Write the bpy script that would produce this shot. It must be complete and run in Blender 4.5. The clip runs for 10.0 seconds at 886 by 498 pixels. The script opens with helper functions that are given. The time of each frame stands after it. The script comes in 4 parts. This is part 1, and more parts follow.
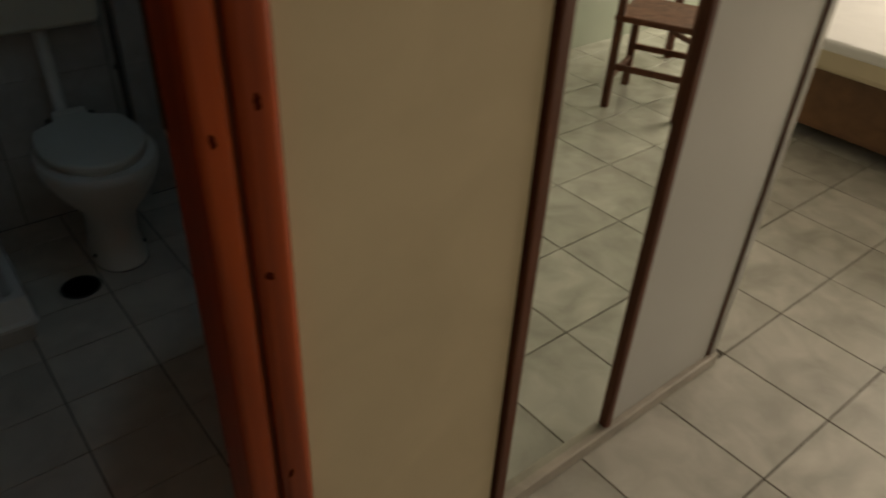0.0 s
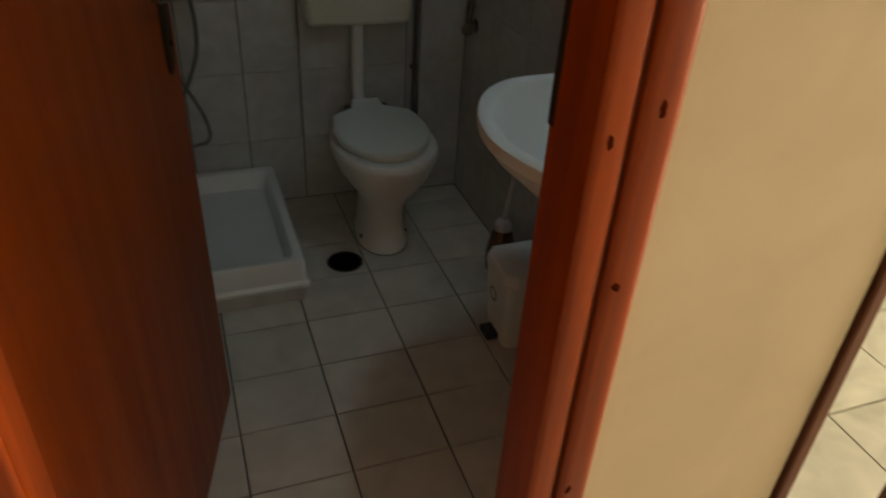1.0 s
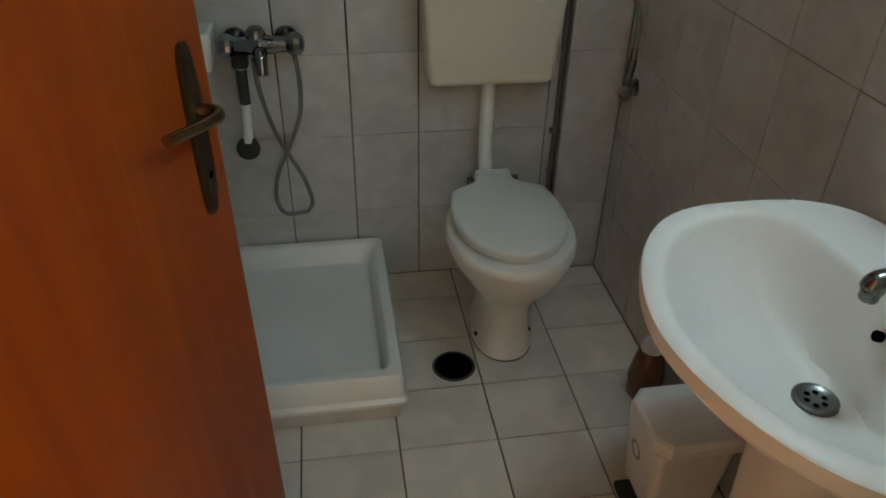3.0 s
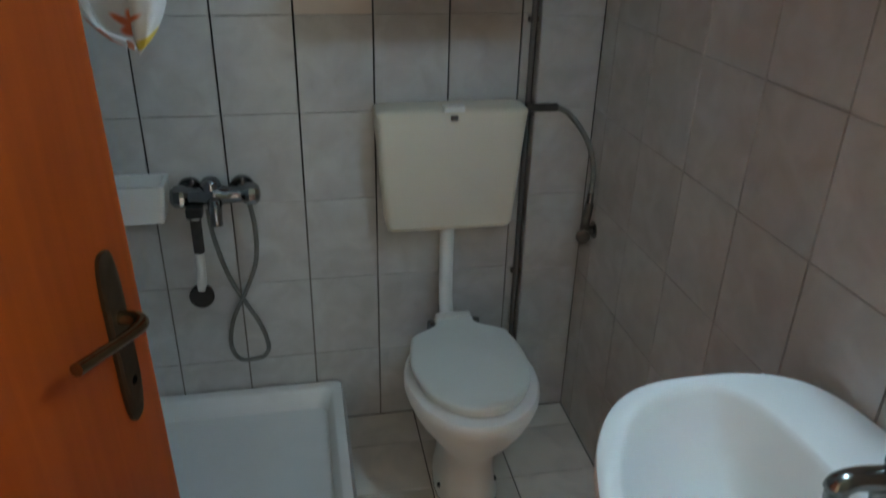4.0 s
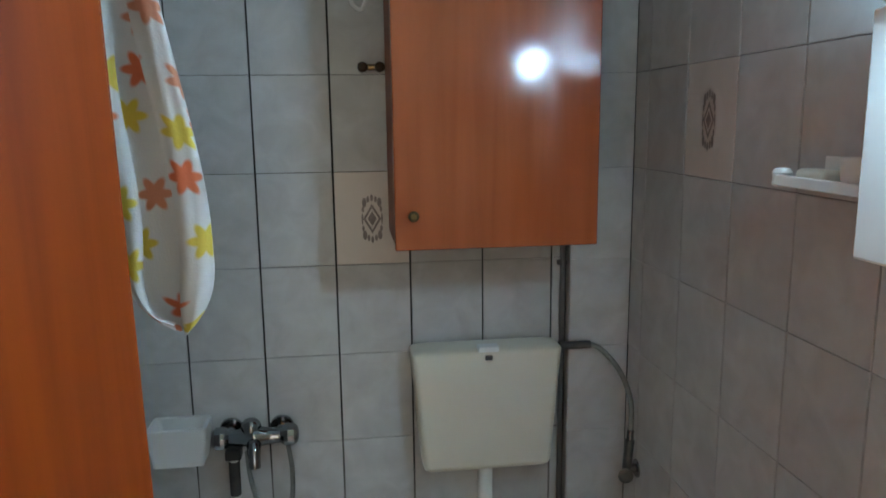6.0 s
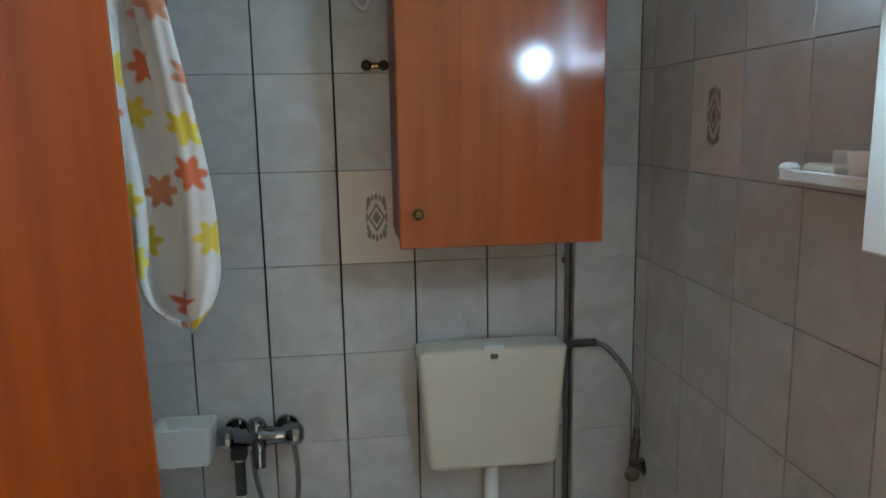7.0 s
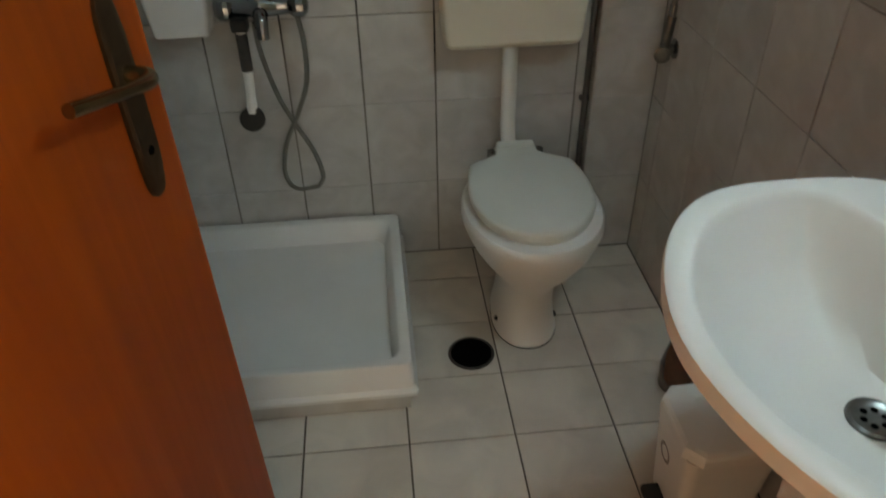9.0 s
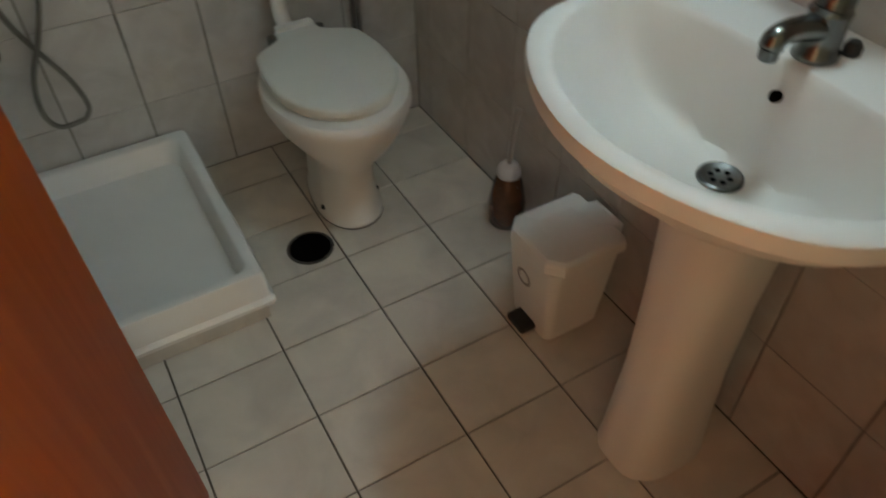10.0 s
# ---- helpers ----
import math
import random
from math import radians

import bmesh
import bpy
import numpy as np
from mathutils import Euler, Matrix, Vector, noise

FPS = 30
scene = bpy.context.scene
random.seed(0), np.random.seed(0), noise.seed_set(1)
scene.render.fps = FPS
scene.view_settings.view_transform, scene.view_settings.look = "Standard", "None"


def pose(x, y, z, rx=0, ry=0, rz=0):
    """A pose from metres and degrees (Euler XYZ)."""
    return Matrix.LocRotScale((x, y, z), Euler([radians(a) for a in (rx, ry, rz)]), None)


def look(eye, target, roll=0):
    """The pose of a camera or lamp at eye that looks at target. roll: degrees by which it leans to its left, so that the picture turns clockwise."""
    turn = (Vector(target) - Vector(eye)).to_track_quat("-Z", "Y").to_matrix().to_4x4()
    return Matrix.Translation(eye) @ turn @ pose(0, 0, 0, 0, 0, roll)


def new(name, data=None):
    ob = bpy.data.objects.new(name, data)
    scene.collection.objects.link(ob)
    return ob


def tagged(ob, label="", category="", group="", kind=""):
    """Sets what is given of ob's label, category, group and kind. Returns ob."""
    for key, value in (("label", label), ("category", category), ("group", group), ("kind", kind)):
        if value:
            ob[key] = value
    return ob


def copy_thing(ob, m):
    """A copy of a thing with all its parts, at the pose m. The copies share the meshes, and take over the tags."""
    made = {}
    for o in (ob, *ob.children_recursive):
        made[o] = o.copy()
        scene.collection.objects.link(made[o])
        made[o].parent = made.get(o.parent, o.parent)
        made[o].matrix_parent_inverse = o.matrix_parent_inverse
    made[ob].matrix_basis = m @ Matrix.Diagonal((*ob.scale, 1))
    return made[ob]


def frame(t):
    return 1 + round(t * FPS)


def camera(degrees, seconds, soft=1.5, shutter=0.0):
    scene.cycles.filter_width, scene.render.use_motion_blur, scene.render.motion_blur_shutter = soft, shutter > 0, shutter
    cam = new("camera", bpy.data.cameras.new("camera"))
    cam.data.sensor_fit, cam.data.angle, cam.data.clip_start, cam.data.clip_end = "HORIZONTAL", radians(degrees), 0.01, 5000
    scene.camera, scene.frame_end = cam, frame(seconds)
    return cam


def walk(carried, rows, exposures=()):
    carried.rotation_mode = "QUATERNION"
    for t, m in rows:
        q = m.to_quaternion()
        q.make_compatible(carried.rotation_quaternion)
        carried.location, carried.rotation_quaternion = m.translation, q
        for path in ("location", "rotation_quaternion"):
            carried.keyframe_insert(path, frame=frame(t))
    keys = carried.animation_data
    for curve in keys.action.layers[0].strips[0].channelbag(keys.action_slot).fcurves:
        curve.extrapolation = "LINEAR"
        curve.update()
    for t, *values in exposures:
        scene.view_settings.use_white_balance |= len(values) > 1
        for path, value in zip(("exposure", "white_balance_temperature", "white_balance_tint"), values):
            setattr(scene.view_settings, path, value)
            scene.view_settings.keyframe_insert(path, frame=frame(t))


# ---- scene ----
cam = camera(62.6, 10.0, soft=1.7, shutter=0.4)
PATH = [
    (0, (-0.266, -2.62, 1.497), (0.802, -1.373, 0.356), 3.2),
    (0.2, (-0.29, -2.584, 1.497), (0.682, -1.276, 0.338), 3.3),
    (0.4, (-0.32, -2.561, 1.494), (0.532, -1.171, 0.337), 2.7),
    (0.7, (-0.362, -2.535, 1.478), (0.368, -1.074, 0.316), 3.9),
    (1, (-0.414, -2.530, 1.462), (0.187, -1.022, 0.380), 3.8),
    (1.5, (-0.381, -2.389, 1.526), (-0.010, -0.805, 0.451), 1.3),
    (2, (-0.275, -2.215, 1.498), (-0.037, -0.611, 0.414), 1.5),
    (3.3, (-0.248, -1.948, 1.468), (0.052, -0.330, 0.350), 1.0),
    (3.5, (-0.237, -1.914, 1.480), (0.087, -0.318, 0.404), 1.3),
    (4, (-0.197, -1.921, 1.556), (0.154, -0.207, 0.696), 1.4),
    (4.5, (-0.178, -1.923, 1.574), (0.126, -0.148, 0.824), 1.0),
    (5, (-0.169, -1.929, 1.604), (0.102, -0.096, 0.997), 0.2),
    (5.5, (-0.169, -1.937, 1.635), (0.088, -0.059, 1.176), -0.6),
    (6, (-0.161, -1.944, 1.653), (0.085, -0.040, 1.312), -0.7),
    (6.2, (-0.161, -1.946, 1.651), (0.087, -0.038, 1.342), -1.0),
    (7.3, (-0.167, -1.934, 1.636), (0.066, -0.036, 1.255), -0.8),
    (7.4, (-0.165, -1.930, 1.620), (0.062, -0.040, 1.190), -0.5),
    (7.5, (-0.164, -1.926, 1.604), (0.057, -0.052, 1.114), -0.4),
    (8, (-0.145, -1.914, 1.510), (-0.021, -0.168, 0.651), -1.7),
    (8.5, (-0.149, -1.895, 1.476), (-0.0515, -0.264, 0.415), -1.4),
    (9, (-0.162, -1.884, 1.400), (-0.017, -0.319, 0.238), -1.0),
    (9.5, (-0.278, -1.843, 1.373), (0.188, -0.452, 0.086), 1.6),
    (10, (-0.327, -1.855, 1.364), (0.348, -0.651, -0.014), -1.0),
]

EXPO = [(0, -2.7, 7200, 12), (0.5, -2.05, 7700, 14), (1, -1.15, 8400, 14), (1.5, -0.45, 9200, 14), (2, 0.0, 9800, 13), (3.5, 0.45, 7400, 12),
        (5, 0.72, 6700, 12), (6, 0.85, 6700, 12), (7.5, 0.8, 7500, 14), (8, 0.66, 8300, 15), (9, 0.58, 8700, 15), (10, 0.54, 8800, 15)]
walk(cam, [(t, look(eye, target, roll)) for t, eye, target, roll in PATH], EXPO)

# ---- world and large lights ----
world = bpy.data.worlds.new("world")
scene.world = world
world.use_nodes = True
wn = world.node_tree.nodes
sky = wn.new("ShaderNodeTexSky")
sky.sky_type, sky.sun_disc = "NISHITA", False
sky.sun_elevation, sky.sun_rotation = radians(40), radians(120)
wn["Background"].inputs[1].default_value = 0.12
world.node_tree.links.new(sky.outputs[0], wn["Background"].inputs[0])


def area(name, m, sx, sy, watts, colour):
    data = bpy.data.lights.new(name, "AREA")
    data.shape, data.size, data.size_y, data.energy, data.color = "RECTANGLE", sx, sy, watts, colour
    ob = new(name, data)
    ob.matrix_world = m
    return ob


# fill lamp in an added unseen hall opening; daylight in the living room window
area("hall_fill", look((0.10, -4.00, 1.15), (0.0, -1.9, 0.95)), 1.36, 2.0, 7, (1.0, 0.90, 0.76))
area("window_daylight", look((5.55, -2.6, 1.55), (2.5, -2.2, 0.6)), 1.7, 1.3, 760, (1.0, 0.92, 0.80))
LAMP_GLOW = 180.0


# ---- materials ----
def material(name, base, rough=0.5, metal=0.0, vary=0.0, scale=8.0, bump=0.0, bump_scale=60.0, second=None, stretch=(1, 1, 1),
             random_tint=0.0, coat=0.0, spec=0.5, detail=4.0, rough_vary=1.0):
    m = bpy.data.materials.new(name)
    m.use_nodes = True
    nt = m.node_tree
    nd, ln = nt.nodes, nt.links
    bs = nd["Principled BSDF"]
    bs.inputs["Roughness"].default_value = rough
    bs.inputs["Metallic"].default_value = metal
    bs.inputs["Specular IOR Level"].default_value = spec
    bs.inputs["Coat Weight"].default_value = coat
    bs.inputs["Coat Roughness"].default_value = 0.12
    bs.inputs["Base Color"].default_value = (*base, 1)
    tc = nd.new("ShaderNodeTexCoord")
    info = nd.new("ShaderNodeObjectInfo")
    shift = nd.new("ShaderNodeVectorMath")
    shift.operation = "MULTIPLY_ADD"
    shift.inputs[1].default_value = stretch
    ln.new(tc.outputs["Object"], shift.inputs[0])
    off = nd.new("ShaderNodeVectorMath")
    off.operation = "SCALE"
    off.inputs[0].default_value = (13.7, 7.3, 9.1)
    ln.new(info.outputs["Random"], off.inputs["Scale"])
    ln.new(off.outputs[0], shift.inputs[2])
    if vary > 0 or second:
        n1 = nd.new("ShaderNodeTexNoise")
        n1.inputs["Scale"].default_value, n1.inputs["Detail"].default_value = scale, detail
        n1.inputs["Distortion"].default_value = 0.6
        ln.new(shift.outputs[0], n1.inputs["Vector"])
        ramp = nd.new("ShaderNodeMapRange")
        ramp.inputs[1].default_value, ramp.inputs[2].default_value = 0.3, 0.7
        ln.new(n1.outputs["Fac"], ramp.inputs[0])
        mix = nd.new("ShaderNodeMix")
        mix.data_type = "RGBA"
        b2 = second or tuple(c * (1 - vary) for c in base)
        mix.inputs["A"].default_value, mix.inputs["B"].default_value = (*base, 1), (*b2, 1)
        ln.new(ramp.outputs[0], mix.inputs["Factor"])
        out = mix.outputs["Result"]
        n2 = nd.new("ShaderNodeTexNoise")
        n2.inputs["Scale"].default_value, n2.inputs["Detail"].default_value = scale * 0.17, 3
        ln.new(shift.outputs[0], n2.inputs["Vector"])
        hsv = nd.new("ShaderNodeHueSaturation")
        r2 = nd.new("ShaderNodeMapRange")
        r2.inputs[1].default_value, r2.inputs[2].default_value = 0.3, 0.7
        r2.inputs[3].default_value, r2.inputs[4].default_value = 1 - vary * 0.5, 1 + vary * 0.4
        ln.new(n2.outputs["Fac"], r2.inputs[0])
        val = r2.outputs[0]
        if random_tint > 0:
            r3 = nd.new("ShaderNodeMapRange")
            r3.inputs[3].default_value, r3.inputs[4].default_value = 1 - random_tint, 1 + random_tint
            ln.new(info.outputs["Random"], r3.inputs[0])
            mul = nd.new("ShaderNodeMath")
            mul.operation = "MULTIPLY"
            ln.new(val, mul.inputs[0])
            ln.new(r3.outputs[0], mul.inputs[1])
            val = mul.outputs[0]
        ln.new(val, hsv.inputs["Value"])
        ln.new(out, hsv.inputs["Color"])
        ln.new(hsv.outputs[0], bs.inputs["Base Color"])
        rr = nd.new("ShaderNodeMapRange")
        rr.inputs[3].default_value, rr.inputs[4].default_value = max(rough * (1 - 0.2 * rough_vary), 0.02), min(rough * (1 + 0.25 * rough_vary), 1)
        ln.new(n1.outputs["Fac"], rr.inputs[0])
        ln.new(rr.outputs[0], bs.inputs["Roughness"])
    if bump > 0:
        n3 = nd.new("ShaderNodeTexNoise")
        n3.inputs["Scale"].default_value, n3.inputs["Detail"].default_value = bump_scale, 3
        ln.new(shift.outputs[0], n3.inputs["Vector"])
        bp = nd.new("ShaderNodeBump")
        bp.inputs["Strength"].default_value, bp.inputs["Distance"].default_value = bump, 0.002
        ln.new(n3.outputs["Fac"], bp.inputs["Height"])
        ln.new(bp.outputs[0], bs.inputs["Normal"])
    return m


def glow(name, colour, strength):
    m = bpy.data.materials.new(name)
    m.use_nodes = True
    bs = m.node_tree.nodes["Principled BSDF"]
    bs.inputs["Base Color"].default_value = (0.9, 0.9, 0.9, 1)
    bs.inputs["Emission Color"].default_value = (*colour, 1)
    bs.inputs["Emission Strength"].default_value = strength
    return m


WALL_TILE = material("wall_tile", (0.55, 0.54, 0.52), 0.30, vary=0.16, scale=13, second=(0.445, 0.43, 0.41), stretch=(1, 1, 0.18), random_tint=0.015, bump=0.01, bump_scale=9, detail=6, rough_vary=0.15)
DECOR_TILE = material("decor_tile", (0.70, 0.61, 0.54), 0.22, vary=0.08, scale=9, bump=0.05, bump_scale=18)
MOTIF = material("decor_motif", (0.27, 0.21, 0.19), 0.35, vary=0.3, scale=60)
FLOOR_TILE = material("floor_tile", (0.70, 0.64, 0.56), 0.32, vary=0.20, scale=8, second=(0.55, 0.50, 0.44), random_tint=0.05, bump=0.06, bump_scale=30)
FLOOR_GROUT = material("floor_grout", (0.15, 0.125, 0.10), 0.9, vary=0.4, scale=14)
HALL_TILE = material("hall_tile", (0.58, 0.55, 0.49), 0.20, vary=0.2, scale=7, second=(0.40, 0.38, 0.33), random_tint=0.05, bump=0.05, bump_scale=22)
PLASTER = material("beige_plaster", (0.69, 0.56, 0.37), 0.8, vary=0.10, scale=5, bump=0.12, bump_scale=90)
HALL_PAINT = material("room_paint", (0.37, 0.39, 0.32), 0.85, vary=0.06, scale=3, bump=0.1, bump_scale=90)
# dark tone of the unseen hall wall, keeps bounced light out of the bathroom
BOUNCE_CUT = material("bounce_cut_paint", (0.22, 0.19, 0.15), 0.85, vary=0.08, scale=3, bump=0.1, bump_scale=90)
ROOM_CEILING = material("room_ceiling_paint", (0.80, 0.79, 0.76), 0.9, vary=0.05, scale=3, bump=0.1, bump_scale=60)
# mid-grey, so that the unseen bathroom ceiling bounces less light
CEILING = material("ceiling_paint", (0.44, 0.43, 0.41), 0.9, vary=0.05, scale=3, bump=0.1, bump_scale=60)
VENEER = material("orange_veneer", (0.29, 0.047, 0.004), 0.40, vary=0.28, scale=26, second=(0.21, 0.030, 0.0025), stretch=(1, 1, 0.05), bump=0.04, bump_scale=120, spec=0.3)
PINE = material("stained_pine", (0.40, 0.062, 0.005), 0.36, vary=0.5, scale=20, second=(0.20, 0.027, 0.003), stretch=(1, 1, 0.06), bump=0.08, bump_scale=90, spec=0.4)
KNOT = material("pine_knot", (0.09, 0.014, 0.004), 0.95, vary=0.4, scale=90, spec=0.0)
BROWN_WOOD = material("brown_wood", (0.15, 0.042, 0.014), 0.55, vary=0.4, scale=22, stretch=(1, 1, 0.08), bump=0.08)
CERAMIC = material("white_ceramic", (0.78, 0.76, 0.72), 0.46, vary=0.035, scale=4, coat=0.03)
ACRYLIC = material("tray_enamel", (0.78, 0.78, 0.76), 0.22, vary=0.05, scale=5)
PLASTIC = material("cream_plastic", (0.74, 0.69, 0.57), 0.35, vary=0.05, scale=4)
LID_PLASTIC = material("lid_plastic", (0.70, 0.71, 0.66), 0.42, vary=0.05, scale=5)
TAP_METAL = material("worn_chrome", (0.22, 0.22, 0.21), 0.2, 1.0, vary=0.2, scale=25)
WHITE_PLASTIC = material("white_plastic", (0.80, 0.80, 0.77), 0.35, vary=0.06, scale=6)
CHROME = material("chrome", (0.30, 0.31, 0.32), 0.08, 1.0, vary=0.1, scale=20)
HOSE = material("steel_hose", (0.22, 0.22, 0.20), 0.5, 0.5, vary=0.2, scale=30, bump=0.6, bump_scale=400)
BRONZE = material("aged_bronze", (0.05, 0.026, 0.011), 0.45, 0.6, vary=0.35, scale=30, bump=0.08)
BRASS = material("worn_brass", (0.30, 0.21, 0.11), 0.18, 1.0, vary=0.3, scale=30)
BLACK = material("black_plastic", (0.012, 0.012, 0.012), 0.5, vary=0.4, scale=20)
# flat black in place of the shade inside drain, overflow, waste and key holes
HOLE_SHADE = material("dark_hole", (0.004, 0.004, 0.004), 1.0, vary=0.3, scale=20, spec=0.0)
GREY_BAND = material("grey_hose_lagging", (0.05, 0.045, 0.042), 0.7, vary=0.3, scale=20)
AMBER = material("amber_plastic", (0.16, 0.055, 0.022), 0.25, vary=0.5, scale=18, coat=0.4)
BRISTLE = material("bristles", (0.30, 0.22, 0.15), 0.9, vary=0.5, scale=120)
CLEAR = material("cloudy_plastic", (0.50, 0.47, 0.45), 0.2, vary=0.1, scale=10)
PANEL = material("white_laminate", (0.60, 0.58, 0.55), 0.20, vary=0.05, scale=2)
ALU = material("aluminium", (0.50, 0.49, 0.47), 0.35, 1.0, vary=0.2, scale=20)
MARBLE = material("marble_sill", (0.50, 0.44, 0.37), 0.35, vary=0.25, scale=14)
SHEET = material("bed_sheet", (0.78, 0.76, 0.74), 0.9, vary=0.06, scale=6, bump=0.2, bump_scale=30)
BED_WOOD = material("bed_wood", (0.20, 0.095, 0.04), 0.5, vary=0.3, scale=14, stretch=(0.1, 1, 1), bump=0.06)
BEIGE_EDGE = material("mattress_edge", (0.62, 0.52, 0.36), 0.9, vary=0.1, scale=8)
VARNISH = material("varnished_veneer", (0.39, 0.086, 0.026), 0.12, vary=0.22, scale=26, second=(0.32, 0.066, 0.018), stretch=(1, 1, 0.05), coat=0.3)
GREY_EMBLEM = material("grey_print", (0.30, 0.28, 0.26), 0.5, vary=0.2, scale=40)
DUCT_SHADE = material("duct_shade_grey", (0.12, 0.112, 0.105), 0.8, vary=0.2, scale=14)
DULL = material("dull_metal", (0.20, 0.20, 0.19), 0.35, 1.0, vary=0.3, scale=40)
MIRROR = material("mirror_glass", (0.84, 0.90, 0.84), 0.012, 1.0)
LAMP_ON = glow("lamp_diffuser", (0.45, 0.75, 1.0), LAMP_GLOW)


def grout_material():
    """Dark joints, turning patchily to a paler grey-brown on the lower part of the walls."""
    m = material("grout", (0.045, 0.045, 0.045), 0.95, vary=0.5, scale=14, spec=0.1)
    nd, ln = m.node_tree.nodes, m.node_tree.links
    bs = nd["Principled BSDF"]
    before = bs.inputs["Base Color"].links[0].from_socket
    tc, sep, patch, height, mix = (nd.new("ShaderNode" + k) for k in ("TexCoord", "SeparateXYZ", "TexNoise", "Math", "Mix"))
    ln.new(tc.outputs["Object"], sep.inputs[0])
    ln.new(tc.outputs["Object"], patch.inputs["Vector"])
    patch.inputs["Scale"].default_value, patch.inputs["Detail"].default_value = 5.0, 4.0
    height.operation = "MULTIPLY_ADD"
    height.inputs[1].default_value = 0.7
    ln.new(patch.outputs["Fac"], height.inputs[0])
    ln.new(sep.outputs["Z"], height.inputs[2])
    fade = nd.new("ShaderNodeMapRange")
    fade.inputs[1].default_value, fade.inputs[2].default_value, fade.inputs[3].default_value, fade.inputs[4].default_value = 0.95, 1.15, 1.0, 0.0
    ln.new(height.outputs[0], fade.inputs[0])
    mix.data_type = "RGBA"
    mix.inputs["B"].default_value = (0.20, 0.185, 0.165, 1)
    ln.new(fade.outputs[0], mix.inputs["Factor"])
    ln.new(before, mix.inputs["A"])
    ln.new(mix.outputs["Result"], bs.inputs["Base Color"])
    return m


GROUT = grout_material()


def towel_material():
    """White cotton printed with six-petalled flowers in yellow, orange and red."""
    m = material("flowered_cotton", (0.80, 0.79, 0.78), 0.9, vary=0.05, scale=20, bump=0.25, bump_scale=300)
    nd, ln = m.node_tree.nodes, m.node_tree.links
    bs = nd["Principled BSDF"]

    def maths(op, a, b=None, c=None):
        n = nd.new("ShaderNodeMath")
        n.operation = op
        for slot, v in zip(n.inputs, (a, b, c)):
            if isinstance(v, (int, float)):
                slot.default_value = v
            elif v is not None:
                ln.new(v, slot)
        return n.outputs[0]

    tc = nd.new("ShaderNodeUVMap")
    vor = nd.new("ShaderNodeTexVoronoi")
    vor.voronoi_dimensions = "2D"
    vor.inputs["Scale"].default_value, vor.inputs["Randomness"].default_value = 12.5, 0.55
    ln.new(tc.outputs[0], vor.inputs["Vector"])
    away = nd.new("ShaderNodeVectorMath")
    away.operation = "SUBTRACT"
    ln.new(tc.outputs[0], away.inputs[0])
    ln.new(vor.outputs["Position"], away.inputs[1])
    xyz = nd.new("ShaderNodeSeparateXYZ")
    ln.new(away.outputs[0], xyz.inputs[0])
    turn = maths("ARCTAN2", xyz.outputs[1], xyz.outputs[0])
    petal = maths("COSINE", maths("MULTIPLY", turn, 6.0))
    reach = maths("MULTIPLY_ADD", petal, 0.0055, 0.0205)
    far = maths("SQRT", maths("ADD", maths("MULTIPLY", xyz.outputs[0], xyz.outputs[0]), maths("MULTIPLY", xyz.outputs[1], xyz.outputs[1])))
    edge = nd.new("ShaderNodeMapRange")
    edge.inputs[1].default_value, edge.inputs[2].default_value, edge.inputs[4].default_value = -0.003, 0.003, 0.88
    ln.new(maths("SUBTRACT", reach, far), edge.inputs[0])
    sep = nd.new("ShaderNodeSeparateColor")
    ln.new(vor.outputs["Color"], sep.inputs[0])
    pick = nd.new("ShaderNodeValToRGB")
    pick.color_ramp.interpolation = "CONSTANT"
    el = pick.color_ramp.elements
    el[0].position, el[0].color = 0.0, (0.80, 0.62, 0.02, 1)
    el[1].position, el[1].color = 0.45, (0.82, 0.16, 0.02, 1)
    e3 = el.new(0.72)
    e3.color = (0.74, 0.27, 0.13, 1)
    ln.new(sep.outputs[0], pick.inputs[0])
    mix = nd.new("ShaderNodeMix")
    mix.data_type = "RGBA"
    mix.inputs["A"].default_value = (0.80, 0.79, 0.78, 1)
    ln.new(edge.outputs[0], mix.inputs["Factor"])
    ln.new(pick.outputs[0], mix.inputs["B"])
    ln.new(mix.outputs["Result"], bs.inputs["Base Color"])
    return m


TOWEL = towel_material()


# ---- building helpers ----
def mesh_of(name, bm, mat, smooth=False):
    me = bpy.data.meshes.new(name)
    bmesh.ops.recalc_face_normals(bm, faces=bm.faces)
    bm.to_mesh(me)
    bm.free()
    me.materials.append(mat)
    if smooth:
        me.shade_smooth()
        me.set_sharp_from_angle(angle=radians(42))
    return me


def part(name, bm, mat, parent, label="", smooth=False, m=None):
    ob = new(name, mesh_of(name, bm, mat, smooth))
    ob.parent = parent
    if m is not None:
        ob.matrix_local = m
    if label:
        ob["label"] = label
    return ob


def thing(name, label, category, at=(0, 0, 0), group="", kind="", rz=0):
    ob = new(name)
    ob.empty_display_size = 0.05
    ob.matrix_world = pose(*at, 0, 0, rz)
    return tagged(ob, label, category, group, kind)


def solid(name, bm, mat, label, category, kind="", smooth=False):
    return tagged(new(name, mesh_of(name, bm, mat, smooth)), label, category, "", kind)


